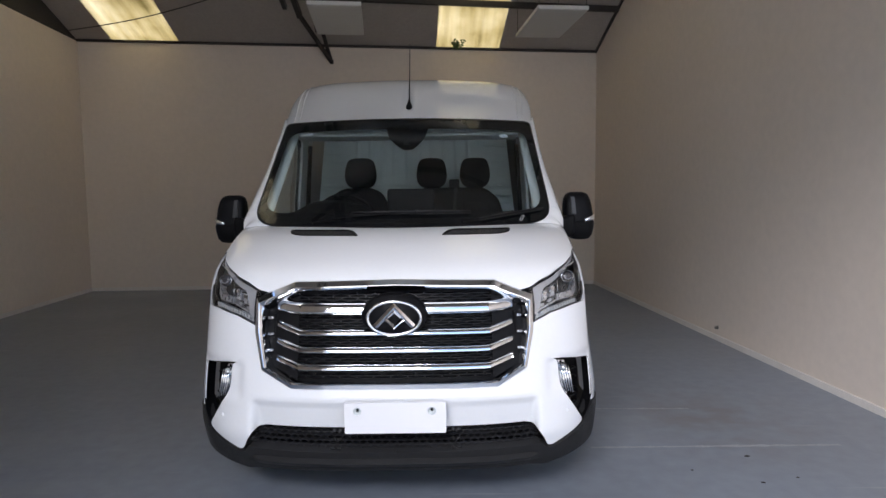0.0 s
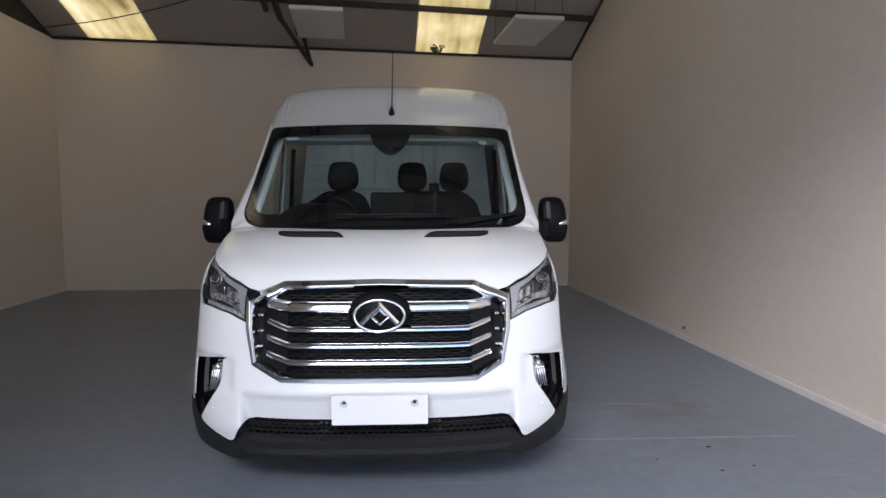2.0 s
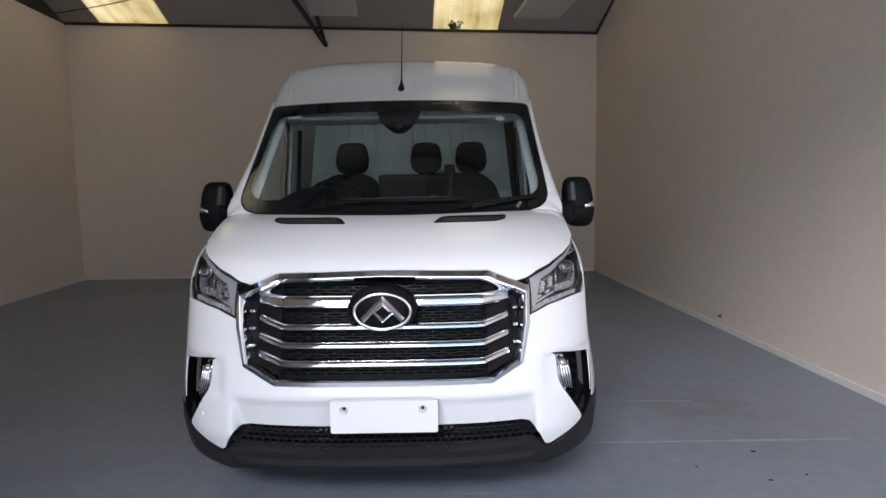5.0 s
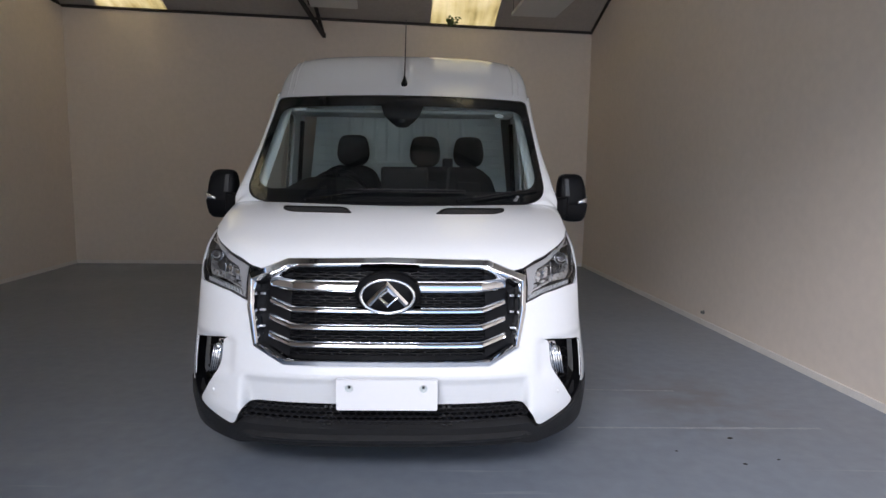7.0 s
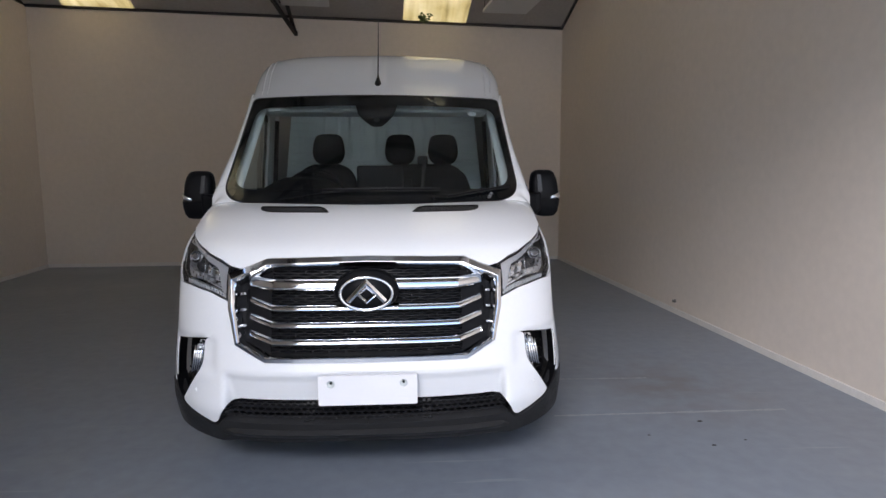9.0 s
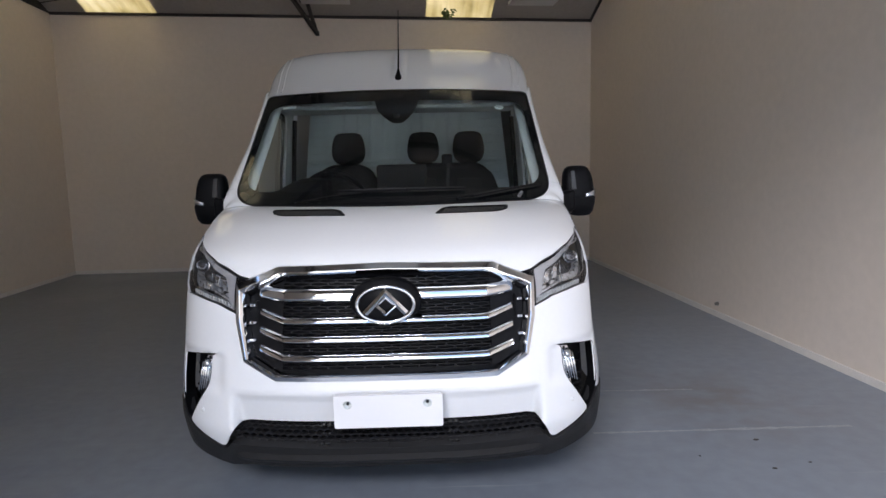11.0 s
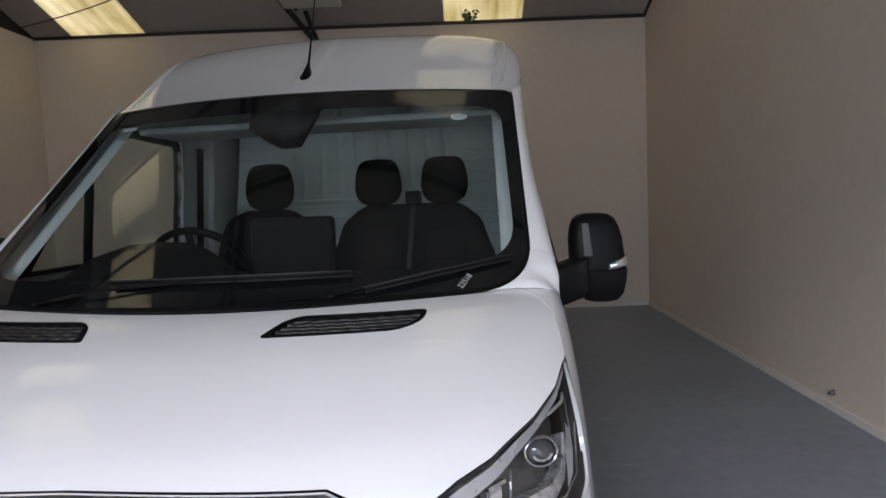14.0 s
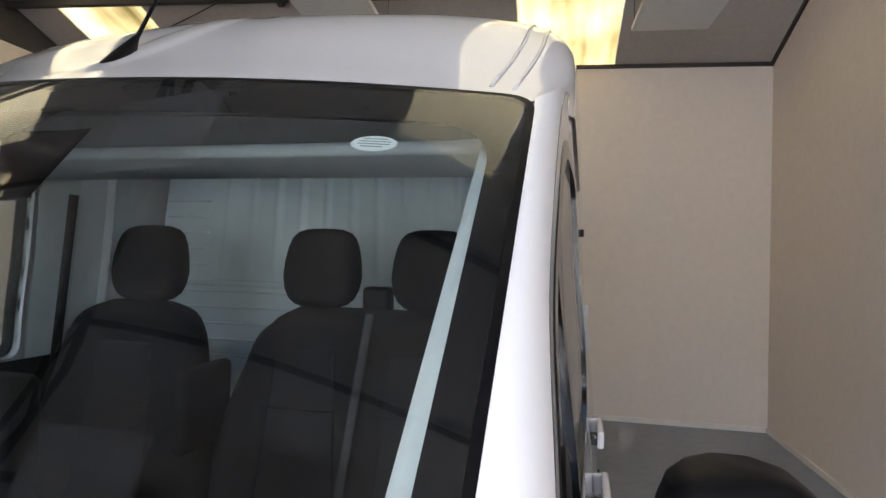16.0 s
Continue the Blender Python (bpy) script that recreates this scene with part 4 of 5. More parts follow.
for k, (a, b) in enumerate(((-0.018, 0.016), (-0.022, 0.022), (-0.022, 0.022), (-0.016, 0.014))):
    v = 0.842 - 0.007 * k
    part("sticker_line", sheet([(0.648 + a, v), (0.648 + b, v), (0.648 + b, v + 0.0022), (0.648 + a, v + 0.0022)], screen, 0.02, 0.0, lift=-0.003), INK, sticker)
part("sticker", sheet([(-0.725, 0.862), (-0.640, 0.862), (-0.640, 0.886), (-0.725, 0.886)], screen, 0.02, 0.0, lift=-0.004), PAPER, windscreen, "small white paper label")

# hand-written stock number on the glass
curve = bpy.data.curves.new("marking", "FONT")
curve.body, curve.size, curve.extrude, curve.space_character, curve.offset = "22518", 0.023, 0.0005, 1.08, 0.0
tmp = bpy.data.objects.new("tmp", curve)
scene.collection.objects.link(tmp)
bpy.context.view_layer.update()
me = bpy.data.meshes.new_from_object(tmp)
bpy.data.objects.remove(tmp)
me.materials.clear()
me.materials.append(CHALK)
p0, p1 = Vector(screen(0.672, 0.016)), Vector(screen(0.708, 0.070))
ux = (p1 - p0).normalized()
un = (Vector(screen(0.67, 0.03)) - Vector(screen(0.67, 0.02))).cross(Vector(screen(0.68, 0.02)) - Vector(screen(0.67, 0.02))).normalized()
if un.y > 0:
    un = -un
uy = un.cross(ux)
marking = new("marking", me)
marking.parent = windscreen
marking["label"] = "white hand-written number on the glass"
marking.matrix_basis = Matrix(((ux.x, uy.x, un.x, 0), (ux.y, uy.y, un.y, 0), (ux.z, uy.z, un.z, 0), (0, 0, 0, 1)))
marking.matrix_basis.translation = p0 + un * 0.007


def wiper(arm, blade, foot):
    """A wiper: arm and blade lie along lines on the glass."""
    def at(p, h):
        q = Vector(screen(*p))
        n = Vector((0, -0.62, 0.78))
        return q + n * h
    w = part("wiper", tube([at(arm[0], 0.012), at(arm[1], 0.022), at(arm[2], 0.024)], 0.004, 8), BLACK, van, "black wiper resting at the foot of the windscreen")
    n = 8
    pts = [at((blade[0][0] + (blade[1][0] - blade[0][0]) * k / n, blade[0][1] + (blade[1][1] - blade[0][1]) * k / n), 0.018 + 0.004 * math.sin(math.pi * k / n)) for k in range(n + 1)]
    part("wiper_blade", tube(pts, 0.0058, 8), BLACK, w)
    part("wiper_rubber", tube([p + Vector((0, 0.006, -0.008)) for p in pts], 0.0035, 6), RUBBER, w)
    part("wiper_spoiler", tube([p + Vector((0, -0.005, 0.006)) for p in pts], 0.0025, 6), SATINBLACK, w)
    part("wiper_clip", tube([at(arm[2], 0.016), at(arm[2], 0.030)], 0.008, 8), BLACK, w)
    part("wiper_pivot", tube([at(foot, 0.0), at(foot, 0.016)], 0.010, 12), BLACK, w)


wiper([(0.34, 0.022), (0.48, 0.046), (0.625, 0.074)], [(0.425, 0.030), (0.815, 0.106)], (0.34, 0.024))
wiper([(-0.50, 0.015), (-0.30, 0.055), (0.08, 0.088)], [(-0.28, 0.085), (0.385, 0.088)], (-0.50, 0.018))

# roof panel with ribs, door frames and pillars
rs = [1.43, 1.5, 1.58, 1.66, 1.74, 1.82, 1.9, 1.98, 2.06, 2.14, 2.22, 2.32, 2.45, 2.6, 2.8, 3.2, 3.8, 4.4, 5.0, 5.5, 5.8, 5.86]
cs = sorted([0.888 * math.sin(0.5 * math.pi * k / 28) for k in range(29)] + [0.012, 0.024, 0.032, 0.039, 0.056, 0.064])
cols = [-c for c in cs[:0:-1]] + cs
part("roof", grid([[roof(x, r) for x in cols] for r in rs]), PAINT, van, "glossy white roof")
for sg in (1, -1):
    for x0 in (0.775, 0.815):
        pts = [Vector(roof(sg * x0, r)) + Vector((0, 0, 0.001)) for r in np.linspace(1.50, 5.7, 60)]
        part("roof_rib", tube(pts, 0.0045, 6), PAINT, van)
    f = (lambda b: b) if sg > 0 else mirror_bm
    rows = []

    def skin(e1, ctrl, e2):
        return [e1 * (1 - t) ** 2 + ctrl * 2 * t * (1 - t) + e2 * t * t for t in [j / 12 for j in range(13)]]

    for k in range(22):
        w = 1.01 - 0.84 * k / 21
        e1 = Vector(screen(0.858 + 0.014 * (1 - w), w)) + Vector((0, 0, 0.002))
        e2 = Vector(flank(e1.y + 0.075 + 0.05 * w, e1.z - 0.008 + 0.06 * w))
        rows.append(skin(e1, Vector((e2.x * 0.985, e1.y + 0.018, e1.z + 0.016)), e2))
    # round the lower corner of the glass and down on to the wing
    last = rows[-1][-1]
    route = [(last, None), (Vector(flank(0.960, 1.413)), None), (Vector(flank(0.914, 1.369)), None)]
    for s_, q_ in ((1.20, 1.49), (1.13, 1.525), (1.05, 1.572), (0.98, 1.612), (0.92, 1.643), (0.86, 1.664), (0.78, 1.685)):
        e = 1e-3
        nrm = (Vector(nose(s_ + e, q_)) - Vector(nose(s_ - e, q_))).cross(Vector(nose(s_, q_ + e)) - Vector(nose(s_, q_ - e))).normalized()
        nrm = nrm if nrm.z > 0 else -nrm
        route.append((Vector(nose(s_, q_)) + nrm * 0.0015, nrm))
    for k in range(1, 19):
        t = k / 18
        e1 = Vector(screen(0.8696 * (1 - t) ** 2 + 0.874 * 2 * t * (1 - t) + 0.692 * t * t, 0.174 * (1 - t) ** 2 + 0.001 * (1 - (1 - t) ** 2)))
        u = t * (len(route) - 1)
        i0 = min(int(u), len(route) - 2)
        (pa, na), (pb, nb) = route[i0], route[i0 + 1]
        e2 = pa.lerp(pb, u - i0)
        side_n = Vector((0.97, -0.10, 0.20)).normalized()
        nrm = (na or side_n).lerp(nb or side_n, u - i0).normalized()
        mid_p = e1.lerp(e2, 0.40)
        ctrl = mid_p - nrm * (mid_p - e2).dot(nrm)
        rows.append(skin(e1, ctrl, e2))
    part("panel_gap", f(tube([p + Vector((0.0004, -0.0004, 0.0004)) for p in rows[23][1:]], 0.0012, 6)), TRIMGREY, van)
    part("a_pillar", f(grid(rows)), PAINT, van, "white windscreen pillar")
    part("wing_return", f(sheet([(0.86, 1.10), (1.12, 1.08), (1.12, 1.47), (1.02, 1.43), (0.90, 1.355)], flank, 0.05, 0.0, lift=-0.010)), PAINT, van)

# flanks
DOOR = [(0.918, 1.370), (0.958, 1.251), (1.006, 1.177), (1.060, 1.10), (1.075, 0.84), (1.24, 0.80), (1.38, 0.64), (1.40, 0.42), (2.62, 0.40), (2.62, 2.04), (2.52, 2.115), (1.90, 2.11), (1.788, 2.088), (1.342, 1.718), (1.055, 1.475), (0.962, 1.413)]
WIN = rounded([(1.00, 1.392), (2.27, 1.375), (2.27, 1.98), (1.78, 1.995), (1.69, 1.955)], [.02, .05, .05, .06, .06])
TRI = [(1.006, 1.175), (1.16, 1.175), (1.235, 1.20), (1.25, 1.375), (1.19, 1.40), (1.28, 1.52), (1.25, 1.56), (1.20, 1.545), (1.064, 1.470), (0.962, 1.411), (0.918, 1.369), (0.928, 1.31), (0.955, 1.25)]
rear_arch = [(4.69 + 0.43 * math.cos(a), 0.40 + 0.40 * math.sin(a)) for a in [math.pi * k / 10 for k in range(11)]][::-1]
SIDE = [(2.632, 0.40), (4.2, 0.40), *rear_arch[0:], (5.2, 0.40), (5.86, 0.42), (5.86, 2.12), (2.54, 2.12), (2.632, 2.05)]
SIDE = [p for i, p in enumerate(SIDE) if i == 0 or (Vector(p) - Vector(SIDE[i - 1])).length > 1e-4]
for sg in (1, -1):
    f = (lambda b: b) if sg > 0 else mirror_bm
    door = part("cab_door", f(sheet(rounded(DOOR, 0.02), flank, 0.06, 0.03, holes=[WIN])), PAINT, van, "white cab door with a dark side window")
    dg = part("side_window", f(sheet(WIN, flank, 0.08, 0.0, lift=-0.006)), SIDEGLASS, door, "tinted side window")
    dg.visible_shadow = False
    gap_line = [Vector(flank(y, z)) + Vector((-0.0006, 0, 0)) for y, z in dense([(0.962, 1.413), (1.055, 1.475), (1.342, 1.718), (1.62, 1.955), (1.76, 2.062), (1.83, 2.098), (1.90, 2.112), (2.52, 2.117), (2.60, 2.09), (2.626, 2.04), (2.626, 0.42)], 0.05)[38:]]
    part("door_gap", f(tube(gap_line, 0.0014, 6)), SATIN, door)
    inner = rounded([(1.06, 1.412), (2.23, 1.405), (2.23, 1.945), (1.80, 1.96), (1.71, 1.92)], .03)
    part("window_border", f(sheet(WIN, flank, 0.06, 0.02, holes=[inner], lift=0.003)), GLOSSBLACK, door)
    part("window_bar", f(sheet([(1.49, 1.39), (1.525, 1.39), (1.525, 1.79), (1.49, 1.76)], flank, 0.05, 0.02, lift=0.002)), GLOSSBLACK, door)
    part("mirror_base", f(sheet(rounded(TRI, .015), flank, 0.04, 0.01, lift=0.006)), BLACK, door)
    side = part("side_panel", f(sheet(rounded(SIDE, 0.006), flank, 0.10, 0.03)), PAINT, van, "plain white load-bay side panel")
    clad = [(1.42, 0.42), (4.2, 0.42), (4.2, 0.56), (1.42, 0.56)]
    part("side_moulding", f(sheet(rounded(clad, .02), flank, 0.1, 0.02, lift=0.02)), BLACK, side)
    for yh, zh, owner in ((2.46, 1.06, door), (2.98, 1.10, side)):
        xh = flank(yh, zh)[0]
        hb = bmesh.new()
        box(xh - 0.005, xh + 0.030, yh + 0.075, yh + 0.10, zh - 0.03, zh + 0.03, 0.006, 2, hb)
        box(xh + 0.022, xh + 0.046, yh - 0.11, yh + 0.11, zh - 0.032, zh + 0.032, 0.009, 3, hb)
        grip = part("door_handle", f(hb), PAINT, owner, "white bar door handle")
        part("handle_cup", f(box(xh - 0.004, xh + 0.024, yh - 0.106, yh - 0.070, zh - 0.022, zh + 0.022, 0.005, 2)), GLOSSBLACK, grip)
        part("handle_recess", f(sheet(rounded([(yh - 0.08, zh - 0.035), (yh + 0.08, zh - 0.035), (yh + 0.08, zh + 0.035), (yh - 0.08, zh + 0.035)], .02), flank, 0.04, 0.0, lift=0.002)), GLOSSBLACK, owner)
    for z0, z1 in ((1.29, 1.40), (1.97, 2.03)):
        xr = flank(5.7, z0)[0]
        part("rear_hinge", f(box(xr - 0.004, xr + 0.020, 5.70, 5.83, z0, z1, 0.006, 2)), BLACK if z1 > 2 else PAINT, side)

# rear doors, floor pan and wheels
rear = [(-1.02, 0.40), (1.02, 0.40), (1.0, 1.1), (0.90, 1.75), (0.87, 2.12), (0.80, 2.40), (0.60, 2.46), (-0.60, 2.46), (-0.80, 2.40), (-0.87, 2.12), (-0.90, 1.75), (-1.0, 1.1)]
part("rear_door", sheet(rounded([p for p in rear if p[0] >= -1e-6] + [(0.004, 2.462), (0.004, 0.40)], 0.004), lambda u, v: (u, 5.86, v), 0.15, 0.04), PAINT, van, "white rear door")
part("rear_door", sheet(rounded([(-0.004, 0.40), (-0.004, 2.462)] + [p for p in rear if p[0] < 0], 0.004), lambda u, v: (u, 5.86, v), 0.15, 0.04), PAINT, van, "white rear door")
part("floor_pan", box(-0.98, 0.98, 0.35, 5.8, 0.36, 0.46, 0.01), RUBBER, van)
part("rear_bumper", box(-0.98, 0.98, 5.84, 6.0, 0.34, 0.52, 0.04, 3), BLACK, van)
for yw in (0.93, 4.69):
    for sg in (1, -1):
        c = Vector((sg * 0.88, yw, 0.345))
        rows = [[c + Vector((sg * dx, r * math.cos(a), r * math.sin(a))) for a in [2 * math.pi * k / 40 for k in range(40)]] for r, dx in ((0.20, -0.10), (0.31, -0.105), (0.345, -0.08), (0.345, 0.08), (0.31, 0.11), (0.215, 0.10))]
        wheel = part("wheel", grid(rows, close_v=True), RUBBER, van, "black tyre on a steel rim")
        rows = [[c + Vector((sg * dx, r * math.cos(a), r * math.sin(a))) for a in [2 * math.pi * k / 40 for k in range(40)]] for r, dx in ((0.215, 0.10), (0.20, 0.07), (0.15, 0.05), (0.10, 0.09), (0.001, 0.09))]
        part("rim", grid(rows, close_v=True), STEEL, wheel)

# roof aerial
base = bmesh.new()
ab = Vector((0, 1.635, 2.148))
prof = [(0.0, 0.030, 0.050, 0.0), (0.012, 0.027, 0.046, 0.004), (0.030, 0.018, 0.032, 0.016), (0.055, 0.010, 0.016, 0.034), (0.075, 0.006, 0.007, 0.048)]
grid([[ab + Vector((w * math.cos(a), d + l * math.sin(a), h - 0.010 + 0.55 * l * math.sin(a) * (1 - h / 0.08))) for a in [2 * math.pi * k / 16 for k in range(16)]] for h, w, l, d in prof], close_v=True, bm=base)
aerial = part("aerial", base, BLACK, van, "black whip aerial on a fin base")
part("aerial_mast", tube([ab + Vector((0, 0.045, 0.055)), ab + Vector((0, 0.10, 0.16)), ab + Vector((0, 0.165, 0.30)), ab + Vector((0, 0.26, 0.50))], 0.0048, 8, taper=0.55), BLACK, aerial)

# door mirrors
for sg in (1, -1):
    f = (lambda b: b) if sg > 0 else mirror_bm
    ox = 0.0 if sg > 0 else 0.022
    body = bmesh.new()
    rows = []
    for z, x0, x1, y0 in ((1.224, 1.10, 1.17, 1.25), (1.230, 1.078, 1.194, 1.235), (1.255, 1.058, 1.211, 1.215), (1.30, 1.047, 1.220, 1.205), (1.338, 1.040, 1.223, 1.202), (1.346, 1.034, 1.220, 1.208), (1.37, 1.027, 1.218, 1.212), (1.45, 1.025, 1.209, 1.222), (1.492, 1.031, 1.198, 1.232), (1.518, 1.042, 1.185, 1.242), (1.531, 1.060, 1.168, 1.254), (1.536, 1.083, 1.145, 1.27)):
        cx, cy, hx, hy = (x0 + x1) / 2 + ox, (y0 + 1.345) / 2, (x1 - x0) / 2, (1.345 - y0) / 2
        row = []
        for k in range(40):
            a = 2 * math.pi * k / 40
            c, s_ = math.cos(a), math.sin(a)
            row.append((cx + hx * math.copysign(abs(c) ** 0.5, c), cy + hy * math.copysign(abs(s_) ** 0.6, s_), z))
        rows.append(row)
    grid(rows, close_v=True, bm=body)
    body.verts.ensure_lookup_table()
    body.faces.new(body.verts[:40][::-1])
    body.faces.new(body.verts[-40:])
    bmesh.ops.recalc_face_normals(body, faces=body.faces[:])
    mirror = sharpen(part("door_mirror", f(body), BLACK, van, "black door mirror with silver indicator"), 30)
    # raised paler strip: the shell's soft highlight put into colour
    sheen = bmesh.new()
    grid([[(1.066 + ox + 0.003 * (1 - t) + dx, 1.2095 - 0.010 * t - dy, 1.392 + 0.112 * t) for dx, dy in ((0, -0.02), (0, 0.002), (0.029 - 0.008 * t, 0.003), (0.033 - 0.008 * t, -0.02))] for t in (0, 0.5, 1)], bm=sheen)
    for v in sheen.verts:
        v.co.y += 0.028 * max(0.0, (v.co.z - 1.392) / 0.112)
    sheen.verts.ensure_lookup_table()
    sheen.faces.new(sheen.verts[:4])
    sheen.faces.new(sheen.verts[-4:])
    bmesh.ops.recalc_face_normals(sheen, faces=sheen.faces[:])
    part("mirror_inset", f(sheen), SATINBLACK, mirror, smooth=False)
    ind = bmesh.new()
    grid([[(1.150 + ox + 0.077 * t, 1.203 - 0.006 * math.sin(math.pi * t) + 0.055 * t ** 3, 1.352 + h * (0.45 + 0.55 * t) + 0.020 * t) for h in (-0.018, 0.0, 0.018)] for t in [k / 10 for k in range(11)]], bm=ind)
    gi = bmesh.ops.extrude_face_region(ind, geom=ind.faces[:])
    for v in gi["geom"]:
        if isinstance(v, bmesh.types.BMVert):
            v.co.y += 0.03
    bmesh.ops.recalc_face_normals(ind, faces=ind.faces[:])
    part("mirror_indicator", f(ind), LENS, mirror, "clear indicator lens")
    part("mirror_glass", f(box(1.062 + ox, 1.185 + ox, 1.340, 1.347, 1.25, 1.49, 0.002)), CHROME, mirror)
    arm = box(0.945, 1.075 + ox, 1.185, 1.30, 1.240, 1.388, 0.030, 4)
    for v in arm.verts:
        if v.co.x < 1.0:
            v.co.z -= 0.022
            v.co.y -= 0.02
    part("mirror_arm", f(arm), BLACK, mirror)
    sleeve = box(1.018, 1.085 + ox, 1.186, 1.305, 1.262, 1.390, 0.014, 3)
    for v in sleeve.verts:
        if v.co.z > 1.33:
            v.co.z -= 0.45 * max(0.0, 1.075 - v.co.x)
    part("arm_sleeve", f(sleeve), BLACK, mirror)

# cab interior
dash = bmesh.new()
drows = []
for i in range(41):
    x = -0.90 + 1.80 * i / 40
    hump = 0.135 * math.exp(-((x + 0.47) / 0.25) ** 4)
    drows.append([(x, 0.66 + 0.20 * (x / 0.84) ** 2, 1.33), (x, 0.86 + 0.15 * (x / 0.84) ** 2, 1.352 + 0.2 * hump), (x, 1.10, 1.368 + 0.8 * hump), (x, 1.24, 1.362 + hump), (x, 1.31, 1.33 + hump), (x, 1.34, 1.22), (x, 1.30, 1.0), (x, 1.22, 0.75), (x, 1.0, 0.6)])
part("dashboard", grid(drows, bm=dash), DASH, van, "black moulded dashboard")
screen_b = box(-0.135, 0.175, 1.255, 1.33, 1.335, 1.568, 0.02, 3)
part("display_screen", screen_b, DASH, van, "black display standing on the dashboard")
wheel_m = Matrix.Translation((-0.43, 1.47, 1.372)) @ Euler((radians(-58), 0, 0)).to_matrix().to_4x4()
wring = [[wheel_m @ Vector(((0.188 + 0.015 * math.cos(b)) * math.cos(a), (0.188 + 0.015 * math.cos(b)) * math.sin(a), 0.016 * math.sin(b))) for b in [2 * math.pi * j / 8 for j in range(8)]] for a in [2 * math.pi * k / 40 for k in range(40)]]
steer = part("steering_wheel", grid(wring, close_u=True, close_v=True), BLACK, van, "black steering wheel")
hub = bmesh.new()
bmesh.ops.create_uvsphere(hub, u_segments=16, v_segments=10, radius=0.075, matrix=wheel_m @ Matrix.Translation((0, 0, -0.03)) @ Matrix.Diagonal((1.1, 0.9, 0.5, 1)))
part("wheel_hub", hub, BLACK, steer)
for a in (0, math.pi, -math.pi / 2):
    part("wheel_spoke", tube([wheel_m @ Vector((0.06 * math.cos(a), 0.06 * math.sin(a), -0.025)), wheel_m @ Vector((0.19 * math.cos(a), 0.19 * math.sin(a), 0))], 0.014, 8), BLACK, steer)
part("steering_column", tube([wheel_m @ Vector((0, 0, -0.05)), wheel_m @ Vector((0, 0.02, -0.30))], 0.045, 12), DASH, steer)


def pad(cx, w, y, z0, z1, d, lean, taper, roundness=0.05, belly=0.0):
    """An upholstered pad: a rounded block, leaning back and narrower at the top."""
    bm = box(-w / 2, w / 2, -d / 2, d / 2, 0, z1 - z0, roundness, 5)
    bmesh.ops.subdivide_edges(bm, edges=[e for e in bm.edges if e.calc_length() > 0.12], cuts=3, use_grid_fill=True)
    for v in bm.verts:
        k = v.co.z / (z1 - z0)
        v.co.x = cx + v.co.x * (1 - taper * k * k)
        v.co.y = y + v.co.y * (1 + belly * math.sin(math.pi * min(1, max(0, k)))) + lean * v.co.z
        v.co.z += z0
    return bm


def cushion(cx, w, y, z0, z1, d, lean):
    """A rounded head restraint, widest low down and narrowing to a domed top."""
    rows = []
    for k, a, c in ((0.0, 0.50, 0.45), (0.03, 0.66, 0.70), (0.10, 0.82, 0.90), (0.22, 0.94, 1.0), (0.38, 1.0, 1.0), (0.58, 0.97, 0.98), (0.76, 0.90, 0.90), (0.88, 0.81, 0.78), (0.95, 0.68, 0.60), (0.99, 0.46, 0.36), (1.0, 0.2, 0.15)):
        row = []
        for j in range(28):
            p = 2 * math.pi * j / 28
            co, si = math.cos(p), math.sin(p)
            row.append((cx + 0.5 * w * a * math.copysign(abs(co) ** 0.6, co), y + lean * k * (z1 - z0) + 0.5 * d * c * math.copysign(abs(si) ** 0.75, si), z0 + k * (z1 - z0)))
        rows.append(row)
    bm = grid(rows, close_v=True)
    bm.verts.ensure_lookup_table()
    bm.faces.new(bm.verts[:28][::-1])
    bm.faces.new(bm.verts[-28:])
    bmesh.ops.recalc_face_normals(bm, faces=bm.faces[:])
    return bm


def backrest(cx, yb, top, widths, lean=0.16, depth=0.17):
    """A backrest as a loft: widths at depths below its domed top, rounded in section."""
    xs, ws = [p[0] for p in widths], [p[1] for p in widths]
    rows = []
    for h in [0.0, 0.008, 0.02, 0.035, 0.055, 0.08, 0.11, 0.15, 0.20, 0.26, 0.33, 0.42, 0.52, 0.62, 0.69]:
        w, z = float(np.interp(h, xs, ws)), top - h
        d = depth * min(1.0, 0.25 + (h / 0.06) ** 0.6) if h < 0.06 else depth
        row = []
        for k in range(36):
            a = 2 * math.pi * k / 36
            c, q = math.cos(a), math.sin(a)
            x = 0.5 * w * math.copysign(abs(c) ** 0.45, c)
            hollow = 0.022 * math.exp(-(x / (0.30 * w)) ** 4) * ease(h / 0.12) if q < 0 else 0.0
            row.append((cx + x, yb + lean * (z - 0.9) + 0.5 * d * math.copysign(abs(q) ** 0.6, q) + hollow, z))
        rows.append(row)
    bm = grid(rows, close_v=True)
    bm.verts.ensure_lookup_table()
    bm.faces.new(bm.verts[:36])
    bm.faces.new(bm.verts[-36:][::-1])
    bmesh.ops.recalc_face_normals(bm, faces=bm.faces[:])
    return bm


